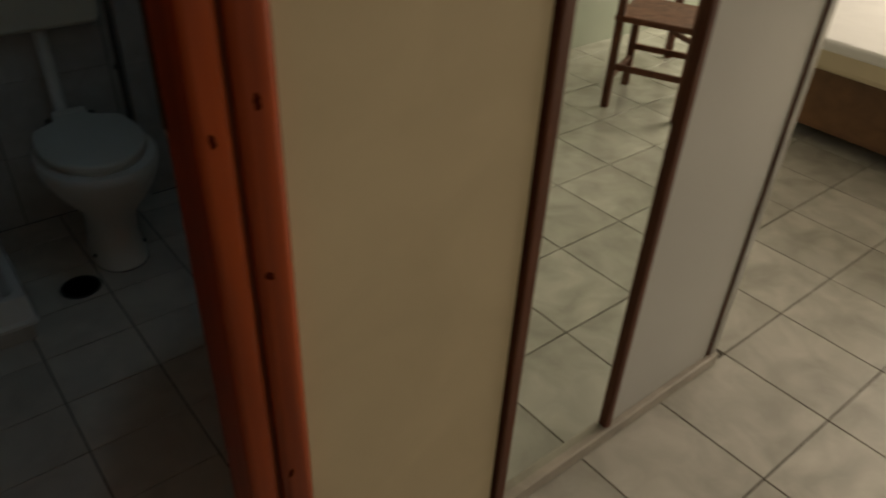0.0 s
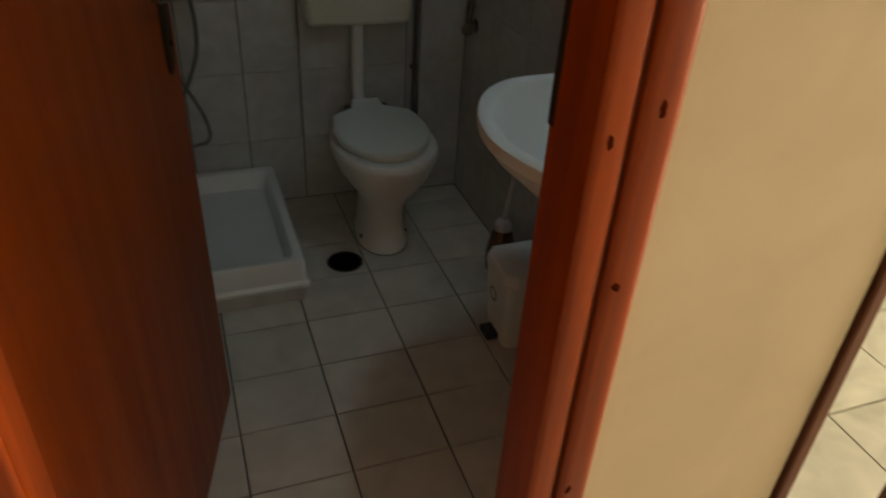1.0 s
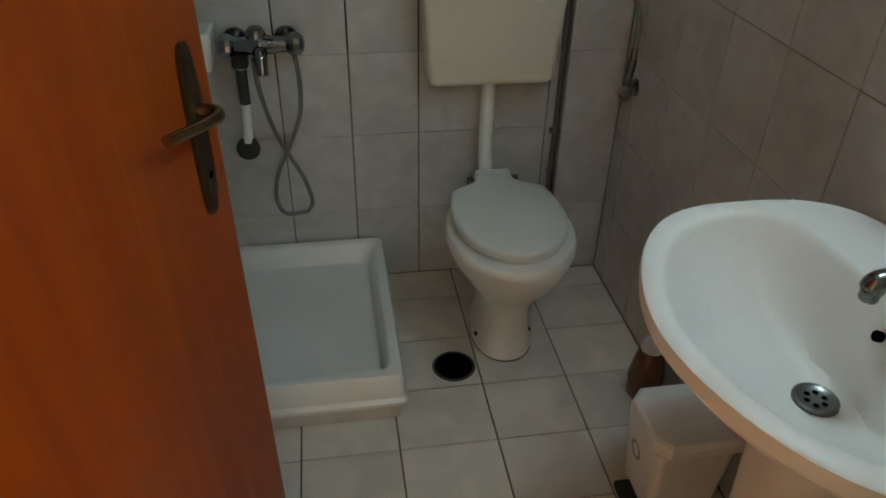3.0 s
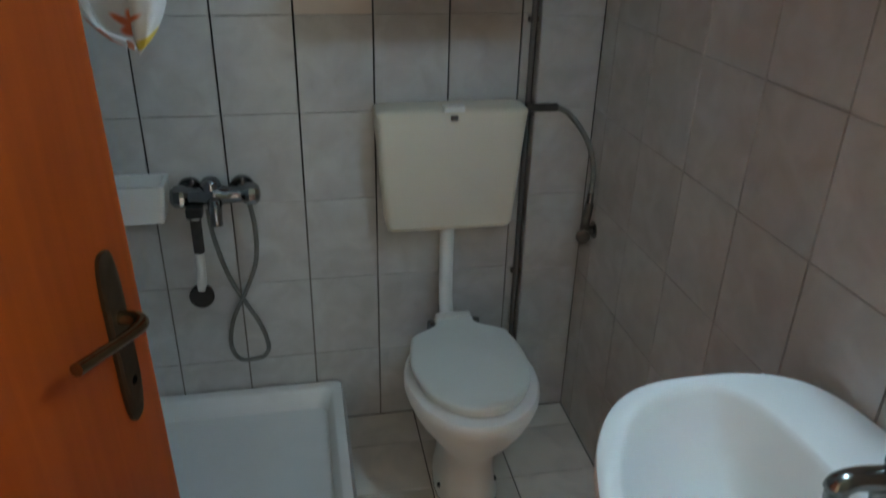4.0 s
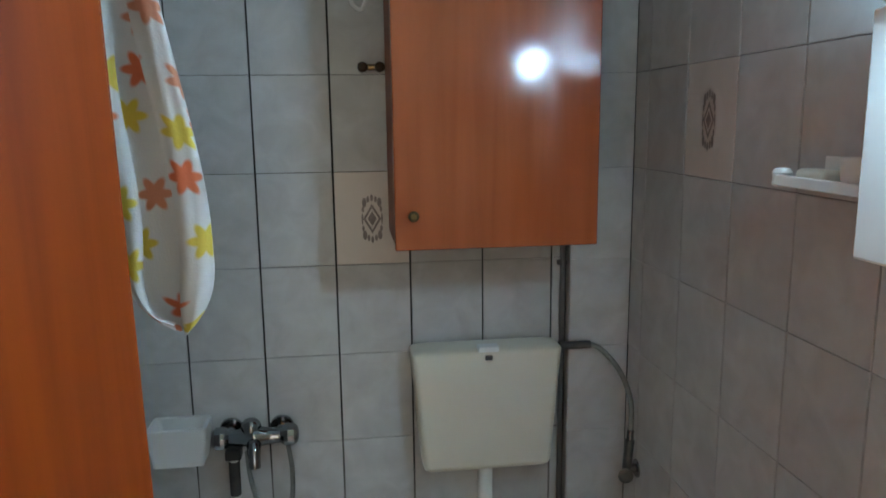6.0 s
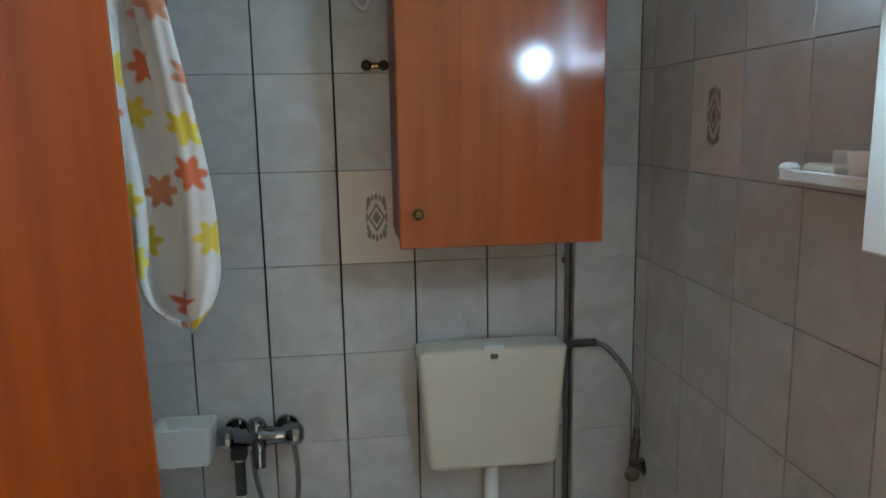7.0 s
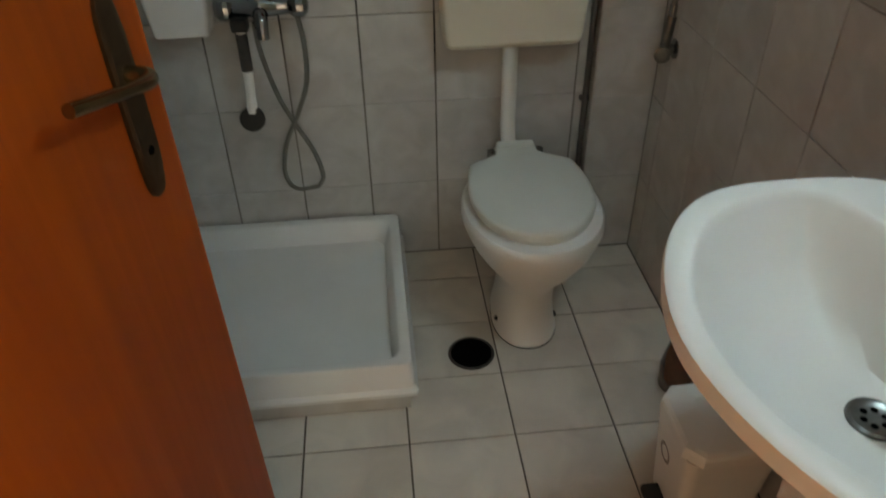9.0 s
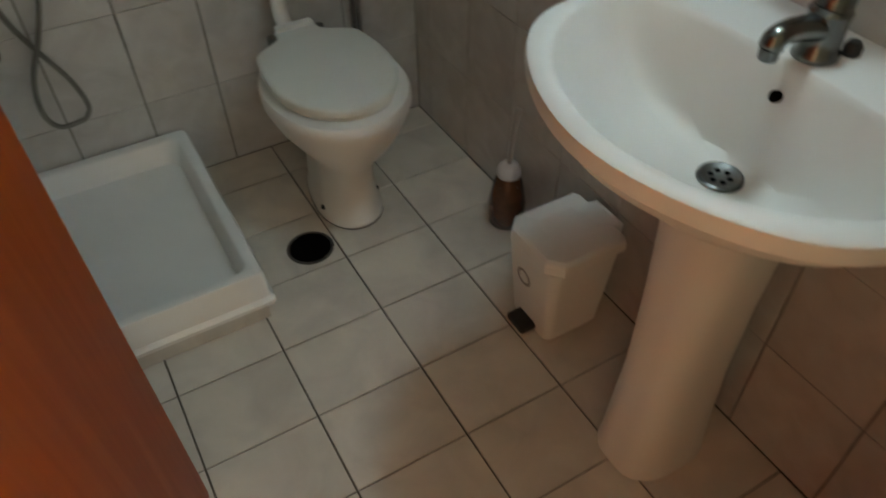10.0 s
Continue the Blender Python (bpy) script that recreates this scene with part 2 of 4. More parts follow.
def box(a, b, bevel=0.0, seg=2, bm=None):
    own = bmesh.new()
    bmesh.ops.create_cube(own, size=1)
    c = [(a[i] + b[i]) / 2 for i in range(3)]
    s = [abs(b[i] - a[i]) for i in range(3)]
    for v in own.verts:
        v.co = Vector((c[0] + v.co.x * s[0], c[1] + v.co.y * s[1], c[2] + v.co.z * s[2]))
    if bevel > 0:
        bmesh.ops.bevel(own, geom=own.edges[:], offset=bevel, segments=seg, affect="EDGES", profile=0.5)
    if bm is None:
        return own
    me = bpy.data.meshes.new("tmp")
    own.to_mesh(me)
    own.free()
    bm.from_mesh(me)
    bpy.data.meshes.remove(me)
    return bm


def loft(rings, cap_first=True, cap_last=True, closed=True, bm=None):
    bm = bm or bmesh.new()
    vs = [[bm.verts.new(p) for p in r] for r in rings]
    n = len(rings[0])
    for r0, r1 in zip(vs, vs[1:]):
        for i in range(n if closed else n - 1):
            j = (i + 1) % n
            bm.faces.new((r0[i], r0[j], r1[j], r1[i]))
    if cap_first:
        bm.faces.new(vs[0][::-1])
    if cap_last:
        bm.faces.new(vs[-1])
    return bm


def sweep(points, radius, sides=12, bm=None, steps=8, caps=True):
    """A round tube along a smooth line through the points; radius a number or one per point."""
    pts = [Vector(p) for p in points]
    rad = radius if isinstance(radius, (list, tuple)) else [radius] * len(pts)
    line, rr = [], []
    for i in range(len(pts) - 1):
        p0, p1, p2, p3 = pts[max(i - 1, 0)], pts[i], pts[i + 1], pts[min(i + 2, len(pts) - 1)]
        k = steps if len(pts) > 2 else 1
        for s in range(k):
            t = s / k
            line.append(0.5 * (2 * p1 + (p2 - p0) * t + (2 * p0 - 5 * p1 + 4 * p2 - p3) * t * t + (3 * p1 - p0 - 3 * p2 + p3) * t ** 3))
            rr.append(rad[i] * (1 - t) + rad[i + 1] * t)
    line.append(pts[-1])
    rr.append(rad[-1])
    rings, ref = [], None
    for i, p in enumerate(line):
        d = (line[min(i + 1, len(line) - 1)] - line[max(i - 1, 0)]).normalized()
        if ref is None:
            ref = d.orthogonal().normalized()
        ref = (ref - d * ref.dot(d)).normalized()
        side = d.cross(ref)
        rings.append([p + rr[i] * (math.cos(2 * math.pi * k / sides) * ref + math.sin(2 * math.pi * k / sides) * side) for k in range(sides)])
    return loft(rings, caps, caps, bm=bm)


def rounded_rect(cx, cy, w, d, r, z, n=6):
    pts = []
    for qx, qy, a0 in ((1, 1, 0), (-1, 1, 90), (-1, -1, 180), (1, -1, 270)):
        for k in range(n + 1):
            a = radians(a0 + 90 * k / n)
            pts.append((cx + qx * (w / 2 - r) + r * math.cos(a), cy + qy * (d / 2 - r) + r * math.sin(a), z))
    return pts


def disc_rings(c, axis, profile, sides=24):
    """Rings about an axis for a turned shape: profile rows of (distance along axis, radius)."""
    ax = Vector(axis).normalized()
    u = ax.orthogonal().normalized()
    w = ax.cross(u)
    return [[Vector(c) + ax * h + r * (math.cos(2 * math.pi * k / sides) * u + math.sin(2 * math.pi * k / sides) * w) for k in range(sides)] for h, r in profile]


def turned(c, axis, profile, sides=24, bm=None):
    return loft(disc_rings(c, axis, profile, sides), bm=bm)


# ---- bathroom shell ----
XL, XR, YB, YD, ZC = -0.84, 0.61, 0.0, -1.872, 2.45
GAP = 0.006  # tile thickness over the wall behind


def wall(name, a, b, mat, label):
    return solid(name, box(a, b), mat, label, "wall", "structure")


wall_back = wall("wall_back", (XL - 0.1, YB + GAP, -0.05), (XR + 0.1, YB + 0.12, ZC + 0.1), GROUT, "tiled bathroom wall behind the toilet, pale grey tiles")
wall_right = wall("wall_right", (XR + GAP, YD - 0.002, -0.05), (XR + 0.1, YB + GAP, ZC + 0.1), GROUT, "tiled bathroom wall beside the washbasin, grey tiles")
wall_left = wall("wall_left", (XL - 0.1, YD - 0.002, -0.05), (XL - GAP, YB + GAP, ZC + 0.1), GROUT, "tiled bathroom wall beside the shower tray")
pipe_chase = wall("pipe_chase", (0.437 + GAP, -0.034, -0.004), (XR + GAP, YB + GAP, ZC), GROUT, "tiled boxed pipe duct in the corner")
solid("ceiling_bathroom", box((XL - 0.1, YD, ZC), (XR + 0.1, YB + 0.12, ZC + 0.08)), CEILING, "plain unseen bathroom ceiling, mid-grey to cut bounced light", "ceiling", "structure")

# door wall between bathroom and hall, with the opening cut out
JL, JR, JT = -0.645, -0.008, 2.05
YH = -1.957
wall("wall_door_west", (-1.3, YH, -0.05), (JL, YD, 2.65), PLASTER, "beige plastered hall wall beside the bathroom door")
wall("wall_door_east", (JR, YH, -0.05), (0.472, YD, 2.65), PLASTER, "beige plastered hall wall between bathroom door and wardrobe")
wall("wall_door_corner", (0.472, -1.884, -0.05), (0.6155, YD, 2.65), PLASTER, "plastered wall corner behind the wardrobe's mirror door")
wall("wall_over_door", (JL, YH, JT), (JR, YD, 2.65), PLASTER, "beige plastered wall above the bathroom door")

# ---- living room and hall shell ----
RX0, RX1, RY0, RY1, RZ = -1.3, 5.6, -4.05, 1.2, 2.65
wall("wall_hall_west", (-1.2, RY0, -0.05), (-1.1, YH, RZ), BOUNCE_CUT, "unseen wall closing the hall, grey-brown to cut bounced light")
BX0, BX1, BZ1 = -0.65, 0.85, 2.2
wall("wall_room_south", (RX0 - 0.1, RY0 - 0.12, -0.05), (BX0, RY0, RZ), HALL_PAINT, "pale greenish painted living room wall")
wall("wall_room_south_east", (BX1, RY0 - 0.12, -0.05), (RX1 + 0.1, RY0, RZ), HALL_PAINT, "pale painted wall beside the added hall opening")
wall("wall_over_balcony", (BX0, RY0 - 0.12, BZ1), (BX1, RY0, RZ), HALL_PAINT, "pale painted wall above the added hall opening")
wall("wall_room_north", (1.5, RY1, -0.05), (RX1 + 0.1, RY1 + 0.12, RZ), HALL_PAINT, "pale painted wall beyond the bed")
wall("wall_room_inner", (1.40, -1.28, -0.05), (1.5, RY1 + 0.12, RZ), HALL_PAINT, "pale painted wall behind the wardrobe")
wall("wall_wardrobe_back", (XR + 0.1, -1.30, -0.05), (1.40, -1.22, RZ), HALL_PAINT, "painted wall behind the wardrobe")
# window wall with its opening
WY0, WY1, WZ0, WZ1 = -3.5, -1.7, 0.85, 2.2
wall("wall_east_south", (RX1, RY0, -0.05), (RX1 + 0.12, WY0, RZ), HALL_PAINT, "pale painted wall beside the window")
wall("wall_east_north", (RX1, WY1, -0.05), (RX1 + 0.12, RY1, RZ), HALL_PAINT, "pale painted wall beside the window")
wall("wall_east_sill", (RX1, WY0, -0.05), (RX1 + 0.12, WY1, WZ0), HALL_PAINT, "pale painted wall below the window")
wall("wall_east_head", (RX1, WY0, WZ1), (RX1 + 0.12, WY1, RZ), HALL_PAINT, "pale painted wall above the window")
solid("ceiling_room", box((RX0 - 0.1, RY0 - 0.12, RZ), (RX1 + 0.12, RY1 + 0.12, RZ + 0.08)), ROOM_CEILING, "plain white living room ceiling", "ceiling", "structure")
floor_hall = solid("floor_hall", box((RX0 - 0.1, RY0 - 0.12, -0.10), (RX1 + 0.12, RY1 + 0.12, -0.007)), FLOOR_GROUT, "pale ceramic tiled floor of hall and living room", "floor", "structure")
floor_bath = solid("floor_bathroom", box((XL - 0.1, YD, -0.0068), (XR + 0.1, YB + 0.1, -0.005)), FLOOR_GROUT, "beige tiled bathroom floor with dark joints", "floor", "structure")
solid("threshold", box((JL + 0.002, YH - 0.01, -0.0065), (JR - 0.002, YD + 0.01, 0.006), 0.003), MARBLE, "worn marble threshold strip in the doorway", "threshold", "structure")

# ---- door frame and door ----
def door_frame():
    f = thing("door_frame", "reddish stained pine door frame with dark knots", "door frame", (0, 0, 0), kind="structure")
    for x0, x1 in ((JL - 0.0, JL + 0.025), (JR - 0.025, JR)):
        part("jamb", box((x0, YH - 0.005, 0.0), (x1, YD + 0.005, JT - 0.025), 0.003), PINE, f)
    part("head", box((JL, YH - 0.005, JT - 0.025), (JR, YD + 0.005, JT), 0.003), PINE, f)
    # hall side casing in two steps, with rounded mouldings
    for side, x in ((1, JR - 0.031), (-1, JL + 0.031)):
        a, b = sorted((x, x + side * 0.041))
        part("casing", box((a, YH - 0.016, 0.0), (b, YH, JT + 0.02), 0.010, 4), PINE, f, smooth=True)
        a, b = sorted((x + side * 0.045, x + side * 0.094))
        part("casing", box((a, YH - 0.021, 0.0), (b, YH, JT + 0.06), 0.013, 4), PINE, f, smooth=True)
        a, b = sorted((x + side * 0.0405, x + side * 0.0455))
        part("casing_groove", box((a, YH - 0.008, 0.0), (b, YH, JT + 0.03), 0.001), BROWN_WOOD, f)
    part("casing", box((JL - 0.045, YH - 0.020, JT - 0.02), (JR + 0.045, YH, JT + 0.05), 0.006), PINE, f)
    part("strike_plate", box((JR - 0.027, YD - 0.006, 1.135), (JR - 0.0245, YD + 0.0056, 1.285), 0.001), BRONZE, f, "dark metal strike plate")
    for x, z, s in ((0.028, 1.192, 0.8), (0.021, 0.976, 0.7), (-0.022, 1.159, 0.7), (-0.024, 0.55, 0.7), (0.020, 0.62, 0.7), (0.020, 1.55, 0.8)):
        y = YH - (0.0206 if x > 0.0 else 0.0156)
        n = 18
        edge = [(0.0075 * s * (1 + 0.25 * math.sin(2 * a + z * 9) + 0.12 * math.sin(5 * a + z * 31)), a) for a in [2 * math.pi * k / n for k in range(n)]]
        rings = [[(q * e * math.cos(a), -h, 1.5 * q * e * math.sin(a)) for e, a in edge] for h, q in ((0.0, 1.0), (0.0006, 0.85), (0.0008, 0.3))]
        part("knot", loft(rings), KNOT, f, "dark pine knot", m=pose(x, y, z))
    return f


door_frame()

HX, HY, FX, FY = -0.622, -1.840, -0.402, -1.045
DOOR_TURN = math.degrees(math.atan2(FY - HY, FX - HX))
DOOR_LEN = math.hypot(FX - HX, FY - HY)


def bathroom_door():
    d = thing("bathroom_door", "orange-brown veneered flush door standing half open", "door", (HX, HY, 0.012), rz=DOOR_TURN)
    d.matrix_world = pose(HX, HY, 0.012, 0, -1.7, DOOR_TURN)  # hangs a little out of plumb
    part("leaf", box((0, 0.0, 0), (DOOR_LEN, 0.038, 2.0), 0.002), VENEER, d)
    part("edge_lipping", box((DOOR_LEN, 0.001, 0.0), (DOOR_LEN + 0.004, 0.037, 2.0), 0.001), PINE, d, "darker lipping on the door edge")
    c = DOOR_LEN - 0.060
    for s, y0 in ((-1, 0.0), (1, 0.038)):
        rings = []
        for h, k in ((0.0, 1.0), (0.005, 1.0), (0.008, 0.86)):
            y = y0 + s * h
            rings.append([(c + 0.020 * k * math.copysign(abs(math.cos(a)) ** 0.6, math.cos(a)), y,
                           1.034 + 0.118 * k * math.copysign(abs(math.sin(a)) ** 0.45, math.sin(a))) for a in [2 * math.pi * i / 32 for i in range(32)]])
        plate = part("handle_plate", loft(rings), BRONZE, d, "dark aged bronze handle plate", True)
        z = 1.066
        part("lever", sweep([(c, y0 + s * 0.006, z), (c, y0 + s * 0.028, z), (c - 0.012, y0 + s * 0.038, z), (c - 0.05, y0 + s * 0.039, z + 0.008), (c - 0.135, y0 + s * 0.034, z + 0.028)],
                            [0.009, 0.009, 0.0085, 0.0068, 0.0074], 12), BRASS, plate, "worn brass lever", True)
        part("keyhole", turned((c, y0 + s * 0.0085, 0.975), (0, s, 0), [(0, 0.006), (0.001, 0.005)], 12), HOLE_SHADE, plate)
    for z in (0.22, 1.0, 1.78):
        part("hinge", turned((-0.006, -0.004, z), (0, 0, 1), [(0, 0.007), (0.09, 0.007), (0.1, 0.003)], 12), BRASS, d, "brass hinge", True)
    part("latch_plate", box((DOOR_LEN + 0.0042, 0.009, 0.94), (DOOR_LEN + 0.006, 0.029, 1.16), 0.0005), ALU, d, "pale metal latch plate")
    # hook on the inner face for the towel
    part("coat_hook", sweep([(DOOR_LEN - 0.05, 0.036, 1.91), (DOOR_LEN - 0.04, 0.070, 1.908), (DOOR_LEN + 0.03, 0.076, 1.908), (DOOR_LEN + 0.19, 0.076, 1.912)], 0.006, 8), CHROME, d, "chrome towel hook", True)
    return d


bathroom_door()


def towel():
    """A cotton towel hanging as an open fold: two wings to the front, the shaded inside between them, closed at the bottom."""
    t = thing("towel", "white cotton towel with yellow and orange flowers hanging on the door", "towel", (-0.420, -0.92, 0))
    bm = bmesh.new()
    uv = bm.loops.layers.uv.new("UVMap")
    nu, nv = 72, 60
    top, low = 1.945, 1.372

    def ease(a, b, k):
        k = min(1.0, max(0.0, k))
        return a + (b - a) * k * k * (3 - 2 * k)

    grid, coords = [], {}
    for j in range(nv + 1):
        v = j / nv
        tip = max(0.0, (v - 0.85) / 0.15)
        close = math.sqrt(max(0.0, 1 - 0.985 * tip * tip))
        left, right = ease(-0.070, -0.052, v * 1.2), ease(0.014, 0.074, v * 1.25)
        mid = 0.028 * ease(0, 1, v * 1.3)
        left, right = mid + (left - mid) * close, mid + (right - mid) * close
        span = right - left
        gap_l = left + span * ease(0.40, 0.26, v * 1.4) + 0.004 * math.sin(v * 11)
        gap_r = left + span * ease(0.44, 0.56, v * 1.35) - span * 0.10 * tip
        deep = ease(0.022, 0.062, v * 1.6) * (0.25 + 0.75 * close)
        key = [(gap_l, -0.016), ((gap_l + left) / 2, -0.022), (left + 0.004, -0.006), (left + span * 0.12, deep * 0.7), (left + span * 0.5, deep), (right - span * 0.12, deep * 0.6),
               (right - 0.003, -0.004), (gap_r * 0.4 + right * 0.6, -0.016), (gap_r * 0.85 + right * 0.15, -0.004)]
        row, run, last = [], 0.0, None
        for i in range(nu + 1):
            k = i / nu * (len(key) - 1)
            n = min(int(k), len(key) - 2)
            f = k - n
            p0, p1, p2, p3 = (Vector(key[max(0, min(len(key) - 1, n + o))]) for o in (-1, 0, 1, 2))
            p = 0.5 * (2 * p1 + (p2 - p0) * f + (2 * p0 - 5 * p1 + 4 * p2 - p3) * f * f + (3 * p1 - p0 - 3 * p2 + p3) * f ** 3)
            ripple = 0.0030 * math.sin(i * 0.30 + v * 4) + 0.0012 * math.sin(i * 0.8 - v * 7)
            z = top + (low - top) * v + 0.010 * math.sin(i * 0.17) * tip
            co = Vector((p.x, p.y + ripple * (0.5 + v), z))
            if last is not None:
                run += (co - last).length
            last = co
            vert = bm.verts.new(co)
            coords[vert] = (run + 0.31, v * (top - low) + 0.12)
            row.append(vert)
        grid.append(row)
    for j in range(nv):
        for i in range(nu):
            f = bm.faces.new((grid[j][i], grid[j][i + 1], grid[j + 1][i + 1], grid[j + 1][i]))
            for lp in f.loops:
                lp[uv].uv = coords[lp.vert]
    bmesh.ops.solidify(bm, geom=bm.faces[:], thickness=0.003)
    part("cloth", bm, TOWEL, t, smooth=True)
    return t


towel()


# ---- toilet ----
TX = 0.204


def oval(cx, cy, hw, front, back, z, n=40, sq=2.0):
    """An egg-shaped ring, its round end towards the room."""
    pts = []
    for k in range(n):
        a = 2 * math.pi * k / n
        c, s = math.cos(a), math.sin(a)
        px = math.copysign(abs(c) ** (2 / sq), c) * hw
        py = math.copysign(abs(s) ** (2 / sq), s)
        pts.append((cx + px * (1 - 0.10 * max(py, 0)), cy + (py * back if py > 0 else py * front), z))
    return pts


def lid_ring(cx, hw, front, back, neck, z, n=22):
    """Outline of the lid: round towards the room, drawn in to a narrow neck at the hinge."""
    right = []
    for k in range(n + 1):
        a = math.pi * 0.5 * k / n
        right.append((hw * math.sin(a), -front * math.cos(a)))
    for k in range(1, n + 1):
        q = k / n
        w = hw * math.sqrt(1 - (0.80 * q) ** 2)
        g = min(1.0, max(0.0, (q - 0.58) / 0.30))
        g = g * g * (3 - 2 * g)
        right.append((w * (1 - g) + neck * g, back * q))
    return [(cx + x, -0.36 + y, z) for x, y in right] + [(cx - x, -0.36 + y, z) for x, y in right[:0:-1]]


def toilet():
    t = thing("toilet", "white ceramic toilet with closed lid on a tapered pedestal", "toilet", (0, 0, 0))
    X = TX
    rows = [(0.0, 0.088, 0.125, 0.20, -0.355), (0.012, 0.090, 0.128, 0.20, -0.355), (0.03, 0.083, 0.118, 0.20, -0.355), (0.10, 0.074, 0.105, 0.20, -0.355),
            (0.17, 0.074, 0.110, 0.20, -0.36), (0.215, 0.088, 0.135, 0.20, -0.365), (0.26, 0.120, 0.175, 0.20, -0.365), (0.31, 0.152, 0.205, 0.21, -0.365),
            (0.35, 0.170, 0.222, 0.22, -0.365), (0.375, 0.178, 0.230, 0.225, -0.365), (0.395, 0.178, 0.230, 0.225, -0.365), (0.402, 0.172, 0.224, 0.22, -0.365)]
    part("bowl", loft([oval(X, cy, hw, fr, bk, z, sq=2.15) for z, hw, fr, bk, cy in rows]), CERAMIC, t, smooth=True)
    part("seat", loft([lid_ring(X, h, f, 0.215, 0.058, z) for z, h, f in ((0.403, 0.146, 0.196), (0.405, 0.150, 0.200), (0.411, 0.150, 0.200), (0.413, 0.146, 0.196))]), LID_PLASTIC, t, "pale plastic toilet seat", True)
    part("lid", loft([lid_ring(X, h, f, b, n, z) for z, h, f, b, n in ((0.4135, 0.147, 0.197, 0.222, 0.050), (0.4165, 0.155, 0.205, 0.228, 0.055), (0.430, 0.156, 0.206, 0.229, 0.056), (0.436, 0.152, 0.202, 0.226, 0.053), (0.4385, 0.143, 0.193, 0.218, 0.046), (0.4395, 0.10, 0.14, 0.15, 0.03))]), LID_PLASTIC, t, "closed pale greenish-white plastic lid", True)
    part("hinge_block", box((X - 0.052, -0.150, 0.402), (X + 0.052, -0.118, 0.446), 0.008, 3), LID_PLASTIC, t, smooth=True)
    for s in (-1, 1):
        part("hinge_bolt", turned((X + s * 0.066, -0.14, 0.405), (0, 0, 1), [(0, 0.012), (0.022, 0.012), (0.026, 0.006)], 12), CHROME, t, smooth=True)
    part("floor_seal", loft([oval(X, -0.355, 0.0900, 0.1285, 0.20, z, sq=2.15) for z in (0.0003, 0.0025)]), GREY_BAND, t, "dark seal line at the floor")
    part("outlet", sweep([(X, -0.20, 0.20), (X, -0.08, 0.16), (X, -0.002, 0.15)], 0.055, 16), CERAMIC, t, smooth=True)
    for s in (-1, 1):
        part("floor_bolt", turned((X + s * 0.079, -0.385, 0.035), (s, 0, 0.3), [(0, 0.008), (0.006, 0.007), (0.008, 0.003)], 10), BLACK, t, "dark bolt cap")
    return t


toilet()


def cistern():
    c = thing("cistern", "cream plastic high flush cistern hung on the tiles", "cistern", (0, 0, 0))
    X = 0.196
    body = [rounded_rect(X, -0.052, w, d, 0.018, z) for z, w, d in ((0.698, 0.31, 0.060), (0.700, 0.334, 0.082), (0.706, 0.350, 0.094), (0.718, 0.358, 0.100), (1.0, 0.404, 0.104), (1.022, 0.407, 0.104))]
    part("tank", loft(body), PLASTIC, c, smooth=True)
    lid = [rounded_rect(X, -0.053, w, d, 0.02, z) for z, w, d in ((1.0225, 0.409, 0.1055), (1.036, 0.411, 0.107), (1.042, 0.402, 0.100), (1.046, 0.36, 0.080), (1.048, 0.24, 0.05))]
    part("lid", loft(lid), PLASTIC, c, smooth=True)
    part("flush_button", box((X - 0.028, -0.112, 1.040), (X + 0.028, -0.080, 1.056), 0.003), WHITE_PLASTIC, c, "white push button")
    part("flush_latch", box((X - 0.010, -0.114, 1.018), (X + 0.010, -0.106, 1.032), 0.002), CHROME, c)
    part("flush_pipe", sweep([(X, -0.052, 0.715), (X, -0.052, 0.50), (X, -0.062, 0.44), (X, -0.10, 0.40)], 0.021, 16), WHITE_PLASTIC, c, "white plastic flush pipe", True)
    part("pipe_nut", turned((X, -0.052, 0.692), (0, 0, 1), [(0, 0.024), (0.022, 0.028), (0.023, 0.01)], 16), WHITE_PLASTIC, c)
    part("inlet_nut", turned((0.401, -0.07, 1.035), (1, 0, 0), [(0, 0.016), (0.012, 0.016), (0.014, 0.011), (0.088, 0.011), (0.09, 0.005)], 12), GREY_BAND, c, "dark inlet fitting", True)
    return c


cistern()

supply = thing("water_supply_hose", "braided grey supply hose from wall valve to cistern", "hose", (0, 0, 0))
part("hose", sweep([(0.488, -0.07, 1.035), (0.525, -0.075, 1.015), (0.570, -0.10, 0.955), (0.590, -0.125, 0.88), (0.588, -0.135, 0.80)], 0.0075, 10), HOSE, supply, smooth=True)
part("ferrule", sweep([(0.588, -0.135, 0.805), (0.587, -0.136, 0.770)], 0.0095, 10), CHROME, supply, "bright hose ferrule", True)
part("valve_body", sweep([(0.587, -0.136, 0.775), (0.582, -0.136, 0.72), (0.580, -0.136, 0.678)], 0.013, 12), DULL, supply, "tarnished brass stop valve", True)
part("valve_stub", sweep([(0.609, -0.136, 0.69), (0.579, -0.136, 0.69)], 0.012, 12), DULL, supply, smooth=True)
part("valve_handle", turned((0.570, -0.150, 0.688), (-0.3, -1, 0), [(0, 0.008), (0.012, 0.008), (0.014, 0.020), (0.024, 0.021), (0.027, 0.012)], 10), DULL, supply)
part("wall_flange", turned((0.609, -0.136, 0.69), (-1, 0, 0), [(0, 0.026), (0.003, 0.025), (0.006, 0.014)], 16), CHROME, supply)

